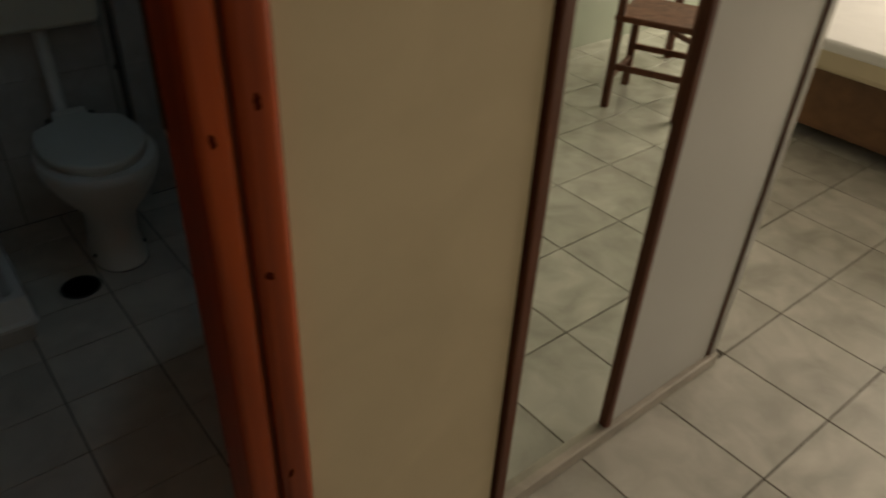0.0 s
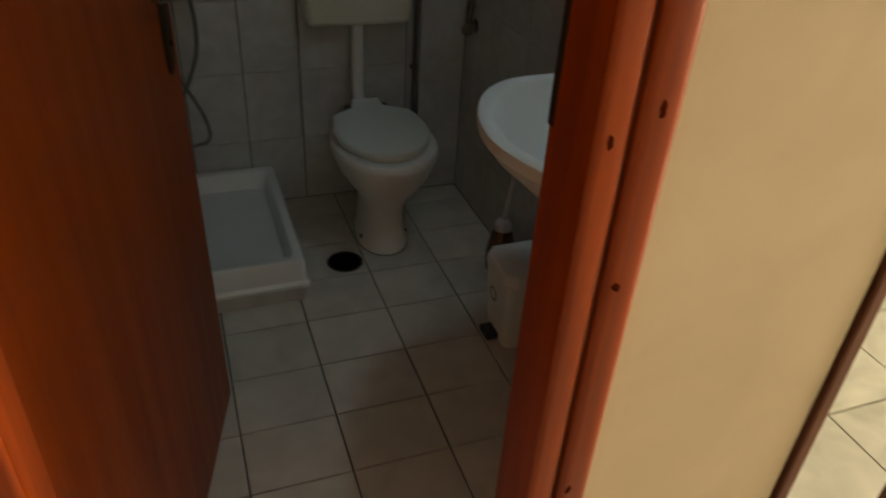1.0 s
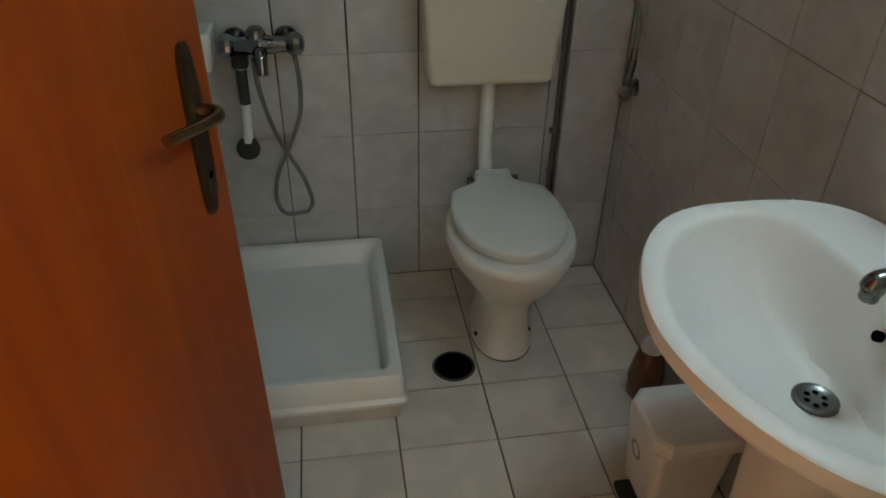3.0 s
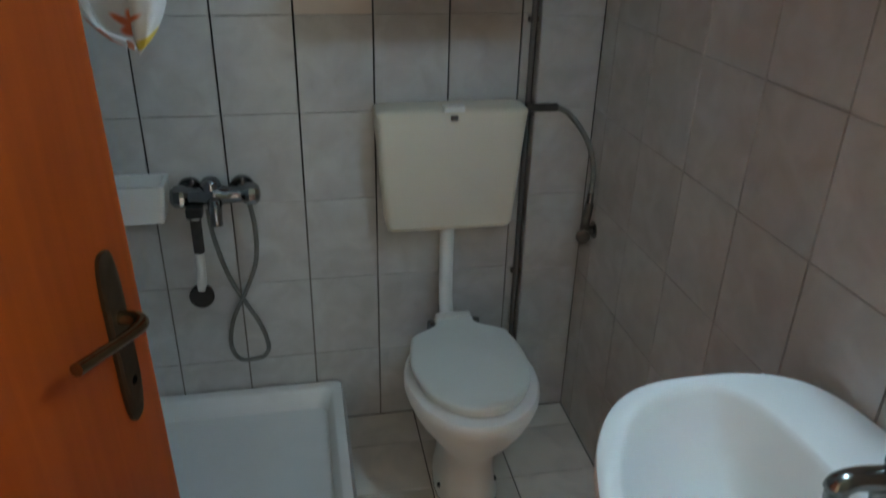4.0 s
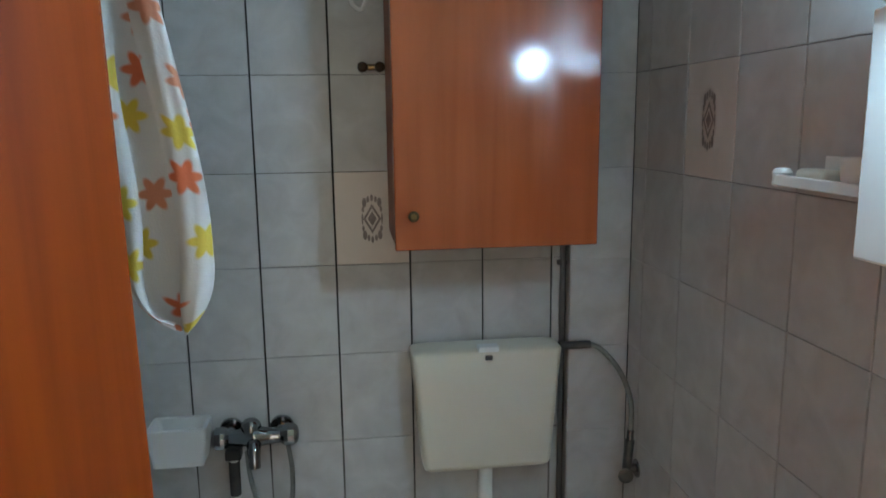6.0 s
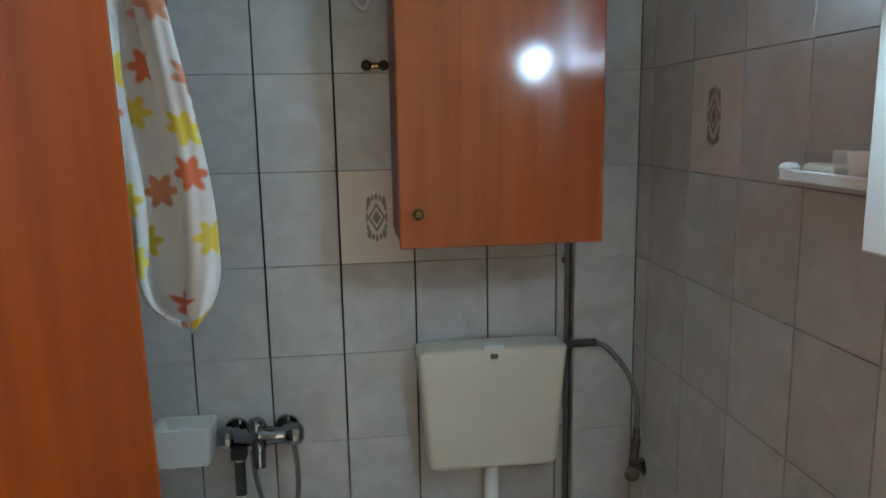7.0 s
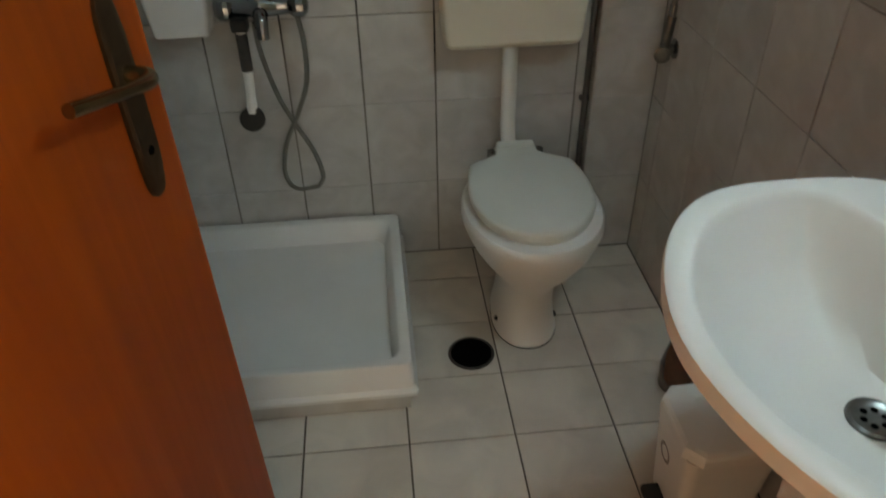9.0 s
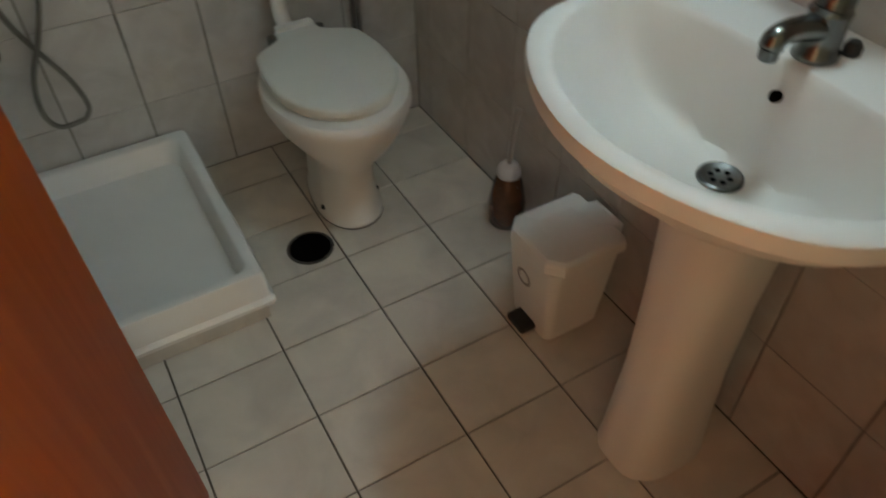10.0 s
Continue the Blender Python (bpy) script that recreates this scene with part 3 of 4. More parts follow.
# dark upright tube gives the shaded band along the duct's left side
shade_tube = thing("riser_pipe", "thin dark grey tube standing in for the shaded side of the duct", "pipe", (0, 0, 0))
part("pipe", sweep([(0.425, -0.010, 0.0), (0.425, -0.010, 2.44)], 0.008, 10), DUCT_SHADE, shade_tube, smooth=True)
for z in (0.5, 1.25, 1.95):
    part("clip", box((0.410, -0.016, z), (0.4365, 0.0, z + 0.014), 0.002), DUCT_SHADE, shade_tube)


# ---- wall cabinet ----
def wall_cabinet():
    c = thing("wall_cabinet", "glossy orange-brown wooden wall cabinet above the cistern", "cabinet", (0, 0, 0))
    x0, x1, z0, z1, d = -0.056, 0.413, 1.363, 2.06, -0.295
    part("body", box((x0, d, z0), (x1, -0.001, z1), 0.002), VENEER, c)
    door = part("door", box((x0 - 0.003, d - 0.019, z0 - 0.004), (x1 + 0.003, d - 0.001, z1 + 0.003), 0.003), VARNISH, c, "glossy varnished cabinet door")
    part("knob", turned((-0.018, d - 0.019, 1.440), (0, -1, 0), [(0, 0.006), (0.010, 0.006), (0.013, 0.012), (0.020, 0.0125), (0.025, 0.007)], 16), BRASS, door, "small round brass knob", True)
    return c


wall_cabinet()

# taps on the wall beside the cabinet
taps = thing("wall_taps", "pair of tarnished shut-off taps on the tiles", "tap", (0, 0, 0))
part("spout_pipe", sweep([(-0.115, -0.002, 1.785), (-0.115, -0.045, 1.785), (-0.06, -0.05, 1.785)], 0.008, 10), BRASS, taps, smooth=True)
for x in (-0.115, -0.072):
    part("tap_knob", turned((x, -0.04, 1.785), (0, -1, 0), [(0, 0.010), (0.012, 0.010), (0.014, 0.014), (0.026, 0.013), (0.03, 0.006)], 10), BRONZE, taps)
hook = thing("wall_hook", "curved white hook on the tiles", "hook", (0, 0, 0))
part("hook_wire", sweep([(-0.125, -0.002, 1.99), (-0.13, -0.025, 1.98), (-0.138, -0.035, 1.945), (-0.115, -0.04, 1.925), (-0.10, -0.035, 1.955)], 0.005, 8), WHITE_PLASTIC, hook, smooth=True)
part("hook_plate", box((-0.14, -0.006, 1.975), (-0.11, -0.0005, 2.01), 0.002), WHITE_PLASTIC, hook)


# ---- shower ----
def shower_tray():
    t = thing("shower_tray", "white enamelled square shower tray with a raised rim", "shower tray", (0, 0, 0))
    cx, cy, w, d = (-0.118 + XL + 0.002) / 2, -0.336, abs(-0.118 - XL) - 0.004, 0.664
    rings = [rounded_rect(cx, cy, w - 0.004, d - 0.004, 0.012, 0.060), rounded_rect(cx, cy, w + 0.012, d + 0.010, 0.016, 0.064), rounded_rect(cx, cy, w + 0.012, d + 0.010, 0.016, 0.074),
             rounded_rect(cx, cy, w - 0.006, d - 0.010, 0.014, 0.084), rounded_rect(cx, cy, w - 0.008, d - 0.012, 0.016, 0.150), rounded_rect(cx, cy, w - 0.016, d - 0.02, 0.018, 0.160),
             rounded_rect(cx, cy, w - 0.062, d - 0.066, 0.022, 0.161), rounded_rect(cx, cy, w - 0.076, d - 0.080, 0.03, 0.154),
             rounded_rect(cx, cy, w - 0.110, d - 0.115, 0.04, 0.098), rounded_rect(cx, cy, w - 0.15, d - 0.155, 0.05, 0.090), rounded_rect(cx, cy, 0.08, 0.08, 0.03, 0.084)]
    part("basin", loft(rings), ACRYLIC, t, smooth=True)
    part("plinth", box((XL + 0.001, cy - d / 2 + 0.018, 0.0), (-0.118 - 0.016, -0.001, 0.060)), WALL_TILE, t, "mortared tile plinth under the tray")
    return t


shower_tray()


def shower_mixer():
    s = thing("shower_mixer", "chrome two-handle shower mixer with hand shower and hose", "shower", (0, 0, 0))
    z = 0.824
    part("body", sweep([(-0.505, -0.060, z), (-0.470, -0.062, z), (-0.432, -0.064, z + 0.002), (-0.395, -0.062, z), (-0.355, -0.060, z)], [0.019, 0.023, 0.030, 0.023, 0.019], 18), CHROME, s, smooth=True)
    for x in (-0.500, -0.365):
        part("wall_union", sweep([(x, -0.0005, z), (x, -0.008, z), (x, -0.010, z), (x, -0.060, z)], [0.033, 0.031, 0.019, 0.015], 18), CHROME, s, smooth=True)
    for x, sg in ((-0.505, -1), (-0.355, 1)):
        part("handle", turned((x, -0.060, z), (sg, 0, 0), [(-0.010, 0.020), (0.002, 0.029), (0.012, 0.031), (0.028, 0.029), (0.037, 0.020), (0.040, 0.008)], 12), CHROME, s, "fluted chrome handle")
    part("spout", sweep([(-0.432, -0.070, z - 0.008), (-0.430, -0.100, z - 0.016), (-0.428, -0.116, z - 0.045), (-0.428, -0.118, z - 0.060)], [0.021, 0.018, 0.015, 0.016], 14), CHROME, s, smooth=True)
    part("diverter", turned((-0.440, -0.060, z + 0.018), (0, 0, 1), [(0, 0.026), (0.012, 0.027), (0.022, 0.024), (0.030, 0.017), (0.034, 0.006)], 16), CHROME, s, smooth=True)
    # hand shower hangs head down from its cradle
    hs = part("hand_shower", sweep([(-0.487, -0.075, 0.79), (-0.488, -0.068, 0.70), (-0.492, -0.060, 0.60), (-0.498, -0.056, 0.545)], [0.012, 0.013, 0.012, 0.015], 12), WHITE_PLASTIC, s, "white and black hand shower", True)
    part("shower_head", turned((-0.500, -0.046, 0.524), (0.05, -1, 0.15), [(-0.012, 0.014), (0.0, 0.031), (0.020, 0.034), (0.024, 0.030), (0.025, 0.01)], 20), BLACK, hs, "black spray head", True)
    part("cradle", box((-0.508, -0.092, 0.770), (-0.466, -0.050, 0.802), 0.006), BLACK, s)
    part("grip", sweep([(-0.4875, -0.072, 0.765), (-0.489, -0.066, 0.665)], 0.0145, 12), GREY_BAND, hs, "dark grip", True)
    # hose: down from the spout, a long loop, and back up
    part("hose", sweep([(-0.452, -0.075, 0.79), (-0.448, -0.060, 0.70), (-0.425, -0.045, 0.58), (-0.392, -0.035, 0.49), (-0.352, -0.03, 0.40), (-0.335, -0.03, 0.32), (-0.352, -0.03, 0.285)], 0.0065, 10), HOSE, s, smooth=True)
    part("hose", sweep([(-0.345, -0.07, 0.80), (-0.338, -0.060, 0.72), (-0.345, -0.050, 0.62), (-0.378, -0.045, 0.53), (-0.425, -0.04, 0.43), (-0.440, -0.04, 0.34), (-0.415, -0.035, 0.285), (-0.352, -0.03, 0.285)], 0.0065, 10), HOSE, s, smooth=True)
    return s


shower_mixer()

dish = thing("soap_dish", "white ceramic soap dish fixed to the tiled wall", "soap dish", (0, 0, 0))
part("tray", loft([rounded_rect(-0.625, -0.052, 0.128, 0.094, 0.010, 0.768), rounded_rect(-0.625, -0.052, 0.150, 0.102, 0.012, 0.845), rounded_rect(-0.625, -0.052, 0.152, 0.102, 0.012, 0.870),
                   rounded_rect(-0.625, -0.052, 0.132, 0.084, 0.010, 0.868), rounded_rect(-0.625, -0.052, 0.12, 0.07, 0.01, 0.838)]), CERAMIC, dish)


# ---- washbasin ----
BX, BY = 0.411, -1.347


def basin_ring(front, back, half, z, cx=BX, n=72, ef=1.92, eb=3.7):
    pts = []
    for k in range(n):
        a = 2 * math.pi * k / n
        c, s = math.cos(a), math.sin(a)
        # the exponent blends from round front to squarer back
        w = (c + 1) / 2
        e = ef * (1 - w) + eb * w
        px = math.copysign(abs(c) ** (2 / e), c) * (back if c > 0 else front * 1.005)
        py = math.copysign(abs(s) ** (2 / e), s) * half * (1.022 if s > 0 else 1.045)
        pts.append((cx + px, BY + py, z - 0.002))
    return pts


def washbasin():
    b = thing("washbasin", "white ceramic pedestal washbasin with one tap", "washbasin", (0, 0, 0))
    rings = [basin_ring(0.075, 0.18, 0.095, 0.655), basin_ring(0.10, 0.190, 0.115, 0.672), basin_ring(0.145, 0.194, 0.160, 0.710), basin_ring(0.194, 0.196, 0.208, 0.758),
             basin_ring(0.240, 0.198, 0.258, 0.800), basin_ring(0.260, 0.198, 0.281, 0.830), basin_ring(0.269, 0.198, 0.290, 0.836), basin_ring(0.271, 0.198, 0.292, 0.850), basin_ring(0.269, 0.198, 0.290, 0.861), basin_ring(0.263, 0.201, 0.285, 0.865),
             basin_ring(0.243, 0.076, 0.264, 0.8635, eb=2.8), basin_ring(0.238, 0.072, 0.259, 0.861, eb=2.7), basin_ring(0.233, 0.067, 0.254, 0.852, eb=2.6), basin_ring(0.221, 0.060, 0.242, 0.822, eb=2.4), basin_ring(0.200, 0.052, 0.216, 0.780, cx=0.408, eb=2.2),
             basin_ring(0.164, 0.046, 0.172, 0.738, cx=0.41, eb=2.1), basin_ring(0.095, 0.040, 0.10, 0.708, cx=0.415, eb=2.0), basin_ring(0.04, 0.032, 0.038, 0.698, cx=0.414, eb=2.0), basin_ring(0.026, 0.026, 0.026, 0.694, cx=0.414, ef=2, eb=2.0)]
    part("bowl", loft(rings), CERAMIC, b, smooth=True)
    w = part("waste", loft(disc_rings((0.414, BY, 0.694), (0, 0, 1), [(0, 0.034), (0.004, 0.033), (0.006, 0.029), (0.003, 0.024), (0.002, 0.004)], 28)), DULL, b, "dull grey metal waste", True)
    for k in range(6):
        a = 2 * math.pi * k / 6
        part("waste_hole", turned((0.414 + 0.014 * math.cos(a), BY + 0.014 * math.sin(a), 0.696), (0, 0, 1), [(0, 0.0048), (0.0012, 0.0045)], 10), HOLE_SHADE, w)
    part("overflow", turned((0.458, BY - 0.012, 0.822), (-1, 0, 0.42), [(-0.004, 0.008), (0.004, 0.0085), (0.005, 0.0065)], 16), HOLE_SHADE, b, "flat black disc for the shade in the overflow hole")
    ped = [[(0.436 + dx * sx, BY - 0.02 + dy * sy, z) for dx, dy, _ in rounded_rect(0, 0, 2, 2, 0.75, 0, 7)]
           for z, sx, sy in ((0.0, 0.108, 0.086), (0.02, 0.104, 0.083), (0.25, 0.090, 0.073), (0.45, 0.090, 0.074), (0.60, 0.094, 0.080), (0.69, 0.10, 0.088))]
    part("pedestal", loft(ped), CERAMIC, b, smooth=True)
    return b


washbasin()


def basin_tap():
    t = thing("basin_tap", "chrome mixer tap on the washbasin rim", "tap", (0, 0, 0))
    x, y, z = 0.520, BY - 0.005, 0.861
    part("base", turned((x, y, z), (0, 0, 1), [(0, 0.031), (0.008, 0.031), (0.014, 0.027), (0.050, 0.026), (0.064, 0.028), (0.072, 0.022), (0.076, 0.010)], 24), TAP_METAL, t, smooth=True)
    part("spout", sweep([(x, y, z + 0.040), (x - 0.040, y, z + 0.050), (x - 0.074, y, z + 0.055), (x - 0.094, y, z + 0.050), (x - 0.098, y, z + 0.040)], [0.020, 0.017, 0.015, 0.016, 0.016], 16), TAP_METAL, t, smooth=True)
    part("aerator", turned((x - 0.097, y, z + 0.024), (0, 0, 1), [(0, 0.012), (0.002, 0.013), (0.016, 0.0135)], 14), TAP_METAL, t, smooth=True)
    part("lever", sweep([(x, y, z + 0.066), (x + 0.008, y, z + 0.090), (x + 0.014, y, z + 0.118), (x - 0.008, y, z + 0.146)], [0.025, 0.022, 0.016, 0.011], 14), TAP_METAL, t, smooth=True)
    part("chain_knob", turned((x + 0.040, y - 0.024, z), (0, 0, 1), [(0, 0.012), (0.012, 0.013), (0.02, 0.008)], 12), BLACK, t, "black plug knob", True)
    return t


basin_tap()


# ---- things on the right wall ----
def toiletry_shelf():
    s = thing("toiletry_shelf", "small white plastic wall shelf with soap and cup", "shelf", (0, 0, 0))
    part("plate", box((0.556, -1.050, 1.538), (0.604, -0.785, 1.546), 0.003), WHITE_PLASTIC, s)
    part("lip", box((0.551, -1.050, 1.537), (0.5555, -0.800, 1.556), 0.002), WHITE_PLASTIC, s)
    part("back_rail", box((0.604, -1.050, 1.536), (0.6095, -0.850, 1.588), 0.003), WHITE_PLASTIC, s)
    part("end_post", turned((0.570, -0.790, 1.534), (0, 0, 1), [(0, 0.010), (0.004, 0.017), (0.014, 0.015), (0.024, 0.017), (0.030, 0.013), (0.032, 0.005)], 16), WHITE_PLASTIC, s, smooth=True)
    part("bracket", box((0.580, -0.99, 1.512), (0.609, -0.97, 1.537), 0.003), WHITE_PLASTIC, s)
    return s


toiletry_shelf()
cup = thing("plastic_cup", "small white plastic cup on the shelf", "cup", (0, 0, 0))
part("cup_body", loft(disc_rings((0.579, -0.965, 1.546), (0, 0, 1), [(0, 0.022), (0.045, 0.027), (0.044, 0.024), (0.006, 0.020)], 20)), WHITE_PLASTIC, cup, smooth=True)
soap = thing("soap_bar", "cream bar of soap on the shelf", "soap", (0, 0, 0))
part("bar", box((0.562, -0.915, 1.546), (0.600, -0.835, 1.568), 0.008, 3), PLASTIC, soap, smooth=True)


def mirror_cabinet():
    c = thing("mirror_cabinet", "white framed mirror cabinet with lamp above the washbasin", "mirror cabinet", (0, 0, 0))
    x0, x1, y0, y1, z0, z1 = 0.530, 0.609, -1.62, -1.030, 1.456, 1.79
    part("body", box((x0 + 0.016, y0, z0), (x1, y1, z1), 0.004), WHITE_PLASTIC, c)
    d = part("door", box((x0, y0, z0), (x0 + 0.015, y1, z1), 0.004), WHITE_PLASTIC, c, "white door frame")
    part("mirror", box((x0 - 0.003, y0 + 0.06, z0 + 0.03), (x0 - 0.0005, y1 - 0.16, z1 - 0.03), 0.001), MIRROR, d, "mirror pane")
    lamp = part("lamp_housing", box((x0 - 0.015, -1.36, z1 + 0.001), (x1, -1.06, z1 + 0.018), 0.006), WHITE_PLASTIC, c, "white lamp holder")
    part("lamp_tube", turned((x0 - 0.030, -1.29, z1 + 0.048), (0, 1, 0), [(0, 0.012), (0.006, 0.026), (0.134, 0.026), (0.14, 0.012)], 20), LAMP_ON, lamp, "lit bluish-white lamp", True)
    for y in (-1.306, -1.148):
        part("lamp_clip", box((x0 - 0.050, y, z1 + 0.018), (x0 - 0.010, y + 0.012, z1 + 0.062), 0.002), WHITE_PLASTIC, lamp)
    return c


mirror_cabinet()


# ---- bathroom floor things ----
def pedal_bin():
    b = thing("pedal_bin", "white plastic pedal bin with closed lid by the washbasin", "bin", (0.468, -0.985, 0), rz=0)
    body = [rounded_rect(0, 0, w, d, 0.022, z) for z, w, d in ((0.0, 0.150, 0.140), (0.006, 0.156, 0.146), (0.235, 0.186, 0.176), (0.24, 0.186, 0.176))]
    part("body", loft(body), WHITE_PLASTIC, b, smooth=False)
    def lid_outline(k, z):
        pts = [(-0.100, -0.062), (-0.070, -0.095), (0.092, -0.095), (0.100, -0.080), (0.100, -0.050), (0.124, -0.046), (0.124, 0.046), (0.100, 0.050), (0.100, 0.080), (0.092, 0.095), (-0.070, 0.095), (-0.100, 0.062)]
        return [(x * k, y * k, z) for x, y in pts]

    lid = part("lid", loft([lid_outline(k, z) for k, z in ((0.985, 0.240), (1.0, 0.244), (1.0, 0.262), (0.975, 0.270), (0.90, 0.275), (0.5, 0.279))]), WHITE_PLASTIC, b, "closed lid with cut front corners")
    part("hinge", turned((0.118, -0.044, 0.256), (0, 1, 0), [(0, 0.008), (0.088, 0.008)], 12), WHITE_PLASTIC, lid)
    part("pedal", box((-0.118, -0.030, 0.010), (-0.070, 0.034, 0.030), 0.006), BLACK, b, "black foot pedal")
    # round embossed emblem without lettering
    part("emblem", turned((-0.0865, 0.020, 0.150), (-1, 0, -0.06), [(0, 0.026), (0.0012, 0.025), (0.0012, 0.017), (0.0004, 0.016)], 24), GREY_EMBLEM, b, "grey round emblem")
    return b


pedal_bin()


def toilet_brush():
    t = thing("toilet_brush", "toilet brush in an amber plastic holder", "toilet brush", (0.545, -0.655, 0))
    part("holder", loft(disc_rings((0, 0, 0.0), (0, 0, 1), [(0.0, 0.040), (0.006, 0.046), (0.07, 0.050), (0.13, 0.040), (0.165, 0.030), (0.168, 0.026), (0.13, 0.034), (0.02, 0.040)], 24)), AMBER, t, smooth=True)
    part("brush_head", turned((0, 0, 0.025), (0, 0, 1), [(0, 0.02), (0.02, 0.034), (0.09, 0.034), (0.11, 0.012)], 16), BRISTLE, t, "worn bristle head")
    part("collar", turned((0, 0, 0.165), (0, 0, 1), [(0, 0.032), (0.018, 0.031), (0.032, 0.022), (0.036, 0.009)], 20), CLEAR, t, "cloudy plastic collar", True)
    part("handle", sweep([(0, 0, 0.195), (0.006, -0.004, 0.30), (0.012, -0.009, 0.365)], [0.0065, 0.006, 0.0085], 10), CLEAR, t, "cloudy plastic handle", True)
    return t


toilet_brush()

drain = thing("floor_drain", "open black round floor drain in the tiles", "floor drain", (0.040, -0.479, 0))
part("hole", turned((0, 0, -0.0015), (0, 0, 1), [(0, 0.056), (0.0022, 0.056), (0.0024, 0.05)], 32), HOLE_SHADE, drain, "flat black disc for the shade in the drain opening")
part("ring", loft(disc_rings((0, 0, 0), (0, 0, 1), [(0.0, 0.055), (0.003, 0.056), (0.0035, 0.060), (0.0, 0.063)], 32), False, False), GREY_BAND, drain, "dark grimy ring")


# ---- wardrobe in the hall ----
def wardrobe():
    w = thing("wardrobe", "wardrobe with a narrow mirror door and a white laminate door", "wardrobe", (0, 0, 0))
    y = -1.906
    part("carcass", box((0.715, y + 0.034, 0.02), (1.395, -1.31, 2.30), 0.002), PANEL, w)
    part("bottom_rail", box((0.523, y - 0.022, 0.0), (1.43, y + 0.028, 0.045), 0.004), MARBLE, w, "worn brownish bottom rail")
    for x0, x1 in ((0.484, 0.512), (0.926, 0.948)):
        part("post", box((x0, y - (0.058 if x0 < 0.6 else 0.014), 0.045 if x0 > 0.6 else 0.0), (x1, y + 0.028, 2.30), 0.004), BROWN_WOOD, w, "dark brown wooden post")
    part("mirror_door", box((0.513, y, 0.045), (0.926, y + 0.02, 2.28)), MIRROR, w, "full-height mirror")
    part("white_door", box((0.948, y - 0.004, 0.045), (1.388, y + 0.02, 2.28), 0.002), PANEL, w, "glossy white laminate door")
    part("edge_seal", box((1.3885, y - 0.008, 0.045), (1.396, y + 0.03, 2.28)), BROWN_WOOD, w)
    part("edge_strip", box((1.3965, y - 0.012, 0.045), (1.426, y + 0.03, 2.28), 0.002), ALU, w, "narrow metal edge strip")
    part("side_panel", box((1.400, y + 0.031, 0.02), (1.422, -1.31, 2.30), 0.002), CEILING, w, "mid-grey side panel")
    return w


wardrobe()


def bed():
    b = thing("bed", "low bed with white sheet on a brown wooden base", "bed", (0, 0, 0))
    x0, x1, y0, y1 = 3.04, 4.95, -2.55, -0.75
    part("base", box((x0 + 0.10, y0 + 0.06, 0.07), (x1 - 0.02, y1 - 0.06, 0.37), 0.01), BED_WOOD, b)
    for x in (x0 + 0.2, x1 - 0.12):
        for yy in (y0 + 0.10, y1 - 0.10):
            part("leg", box((x - 0.03, yy - 0.03, 0), (x + 0.03, yy + 0.03, 0.07), 0.004), BED_WOOD, b)
    part("mattress", box((x0, y0, 0.37), (x1, y1, 0.50), 0.03, 3), BEIGE_EDGE, b, "beige mattress side")
    part("sheet", box((x0 - 0.004, y0 - 0.004, 0.455), (x1 + 0.004, y1 + 0.004, 0.512), 0.02, 3), SHEET, b, "white sheet")
    return b


bed()


def dining_chair(m):
    c = thing("dining_chair", "dark brown wooden chair on the tiled floor", "chair", (0, 0, 0), "chairs in the living room")
    for x in (-0.18, 0.18):
        part("leg", box((x - 0.019, -0.199, 0), (x + 0.019, -0.161, 0.44), 0.004), BROWN_WOOD, c)
        part("leg", box((x - 0.019, 0.161, 0), (x + 0.019, 0.199, 0.90), 0.004), BROWN_WOOD, c)
        part("stretcher", box((x - 0.010, -0.162, 0.14), (x + 0.010, 0.162, 0.17), 0.003), BROWN_WOOD, c)
    for yy, z in ((-0.18, 0.20), (0.18, 0.20), (-0.18, 0.38)):
        part("stretcher", box((-0.162, yy - 0.010, z), (0.162, yy + 0.010, z + 0.03), 0.003), BROWN_WOOD, c)
    part("seat", box((-0.205, -0.205, 0.44), (0.205, 0.205, 0.47), 0.01, 3), BROWN_WOOD, c)
    for z in (0.60, 0.72, 0.84):
        part("back_rail", box((-0.162, 0.170, z), (0.162, 0.190, z + 0.05), 0.004), BROWN_WOOD, c)
    c.matrix_world = m
    return c


chair = dining_chair(pose(2.86, -3.26, 0, 0, 0, 67))
copy_thing(chair, pose(3.62, -3.40, 0, 0, 0, 200))


# ---- added hall opening and living room window ----
win = thing("window_1", "white framed opening added behind the hall to let in light", "window", (0, 0, 0), kind="structure")
for x0, x1, z0, z1 in ((BX0, BX0 + 0.07, 0.0, BZ1), (BX1 - 0.07, BX1, 0.0, BZ1), (BX0 + 0.07, BX1 - 0.07, BZ1 - 0.07, BZ1), (BX0 + 0.07, BX1 - 0.07, 0.0, 0.08), (0.07, 0.13, 0.08, BZ1 - 0.07)):
    part("window_frame", box((x0, RY0 - 0.03, z0), (x1, RY0 - 0.001, z1), 0.004), WHITE_PLASTIC, win)

win2 = thing("window_2", "white framed living room window", "window", (0, 0, 0), kind="structure")
for y0, y1, z0, z1 in ((WY0, WY0 + 0.06, WZ0, WZ1), (WY1 - 0.06, WY1, WZ0, WZ1), (WY0 + 0.06, WY1 - 0.06, WZ0, WZ0 + 0.06), (WY0 + 0.06, WY1 - 0.06, WZ1 - 0.06, WZ1), (-2.63, -2.57, WZ0 + 0.06, WZ1 - 0.06)):
    part("window_frame", box((RX1 + 0.04, y0, z0), (RX1 + 0.09, y1, z1), 0.004), WHITE_PLASTIC, win2)

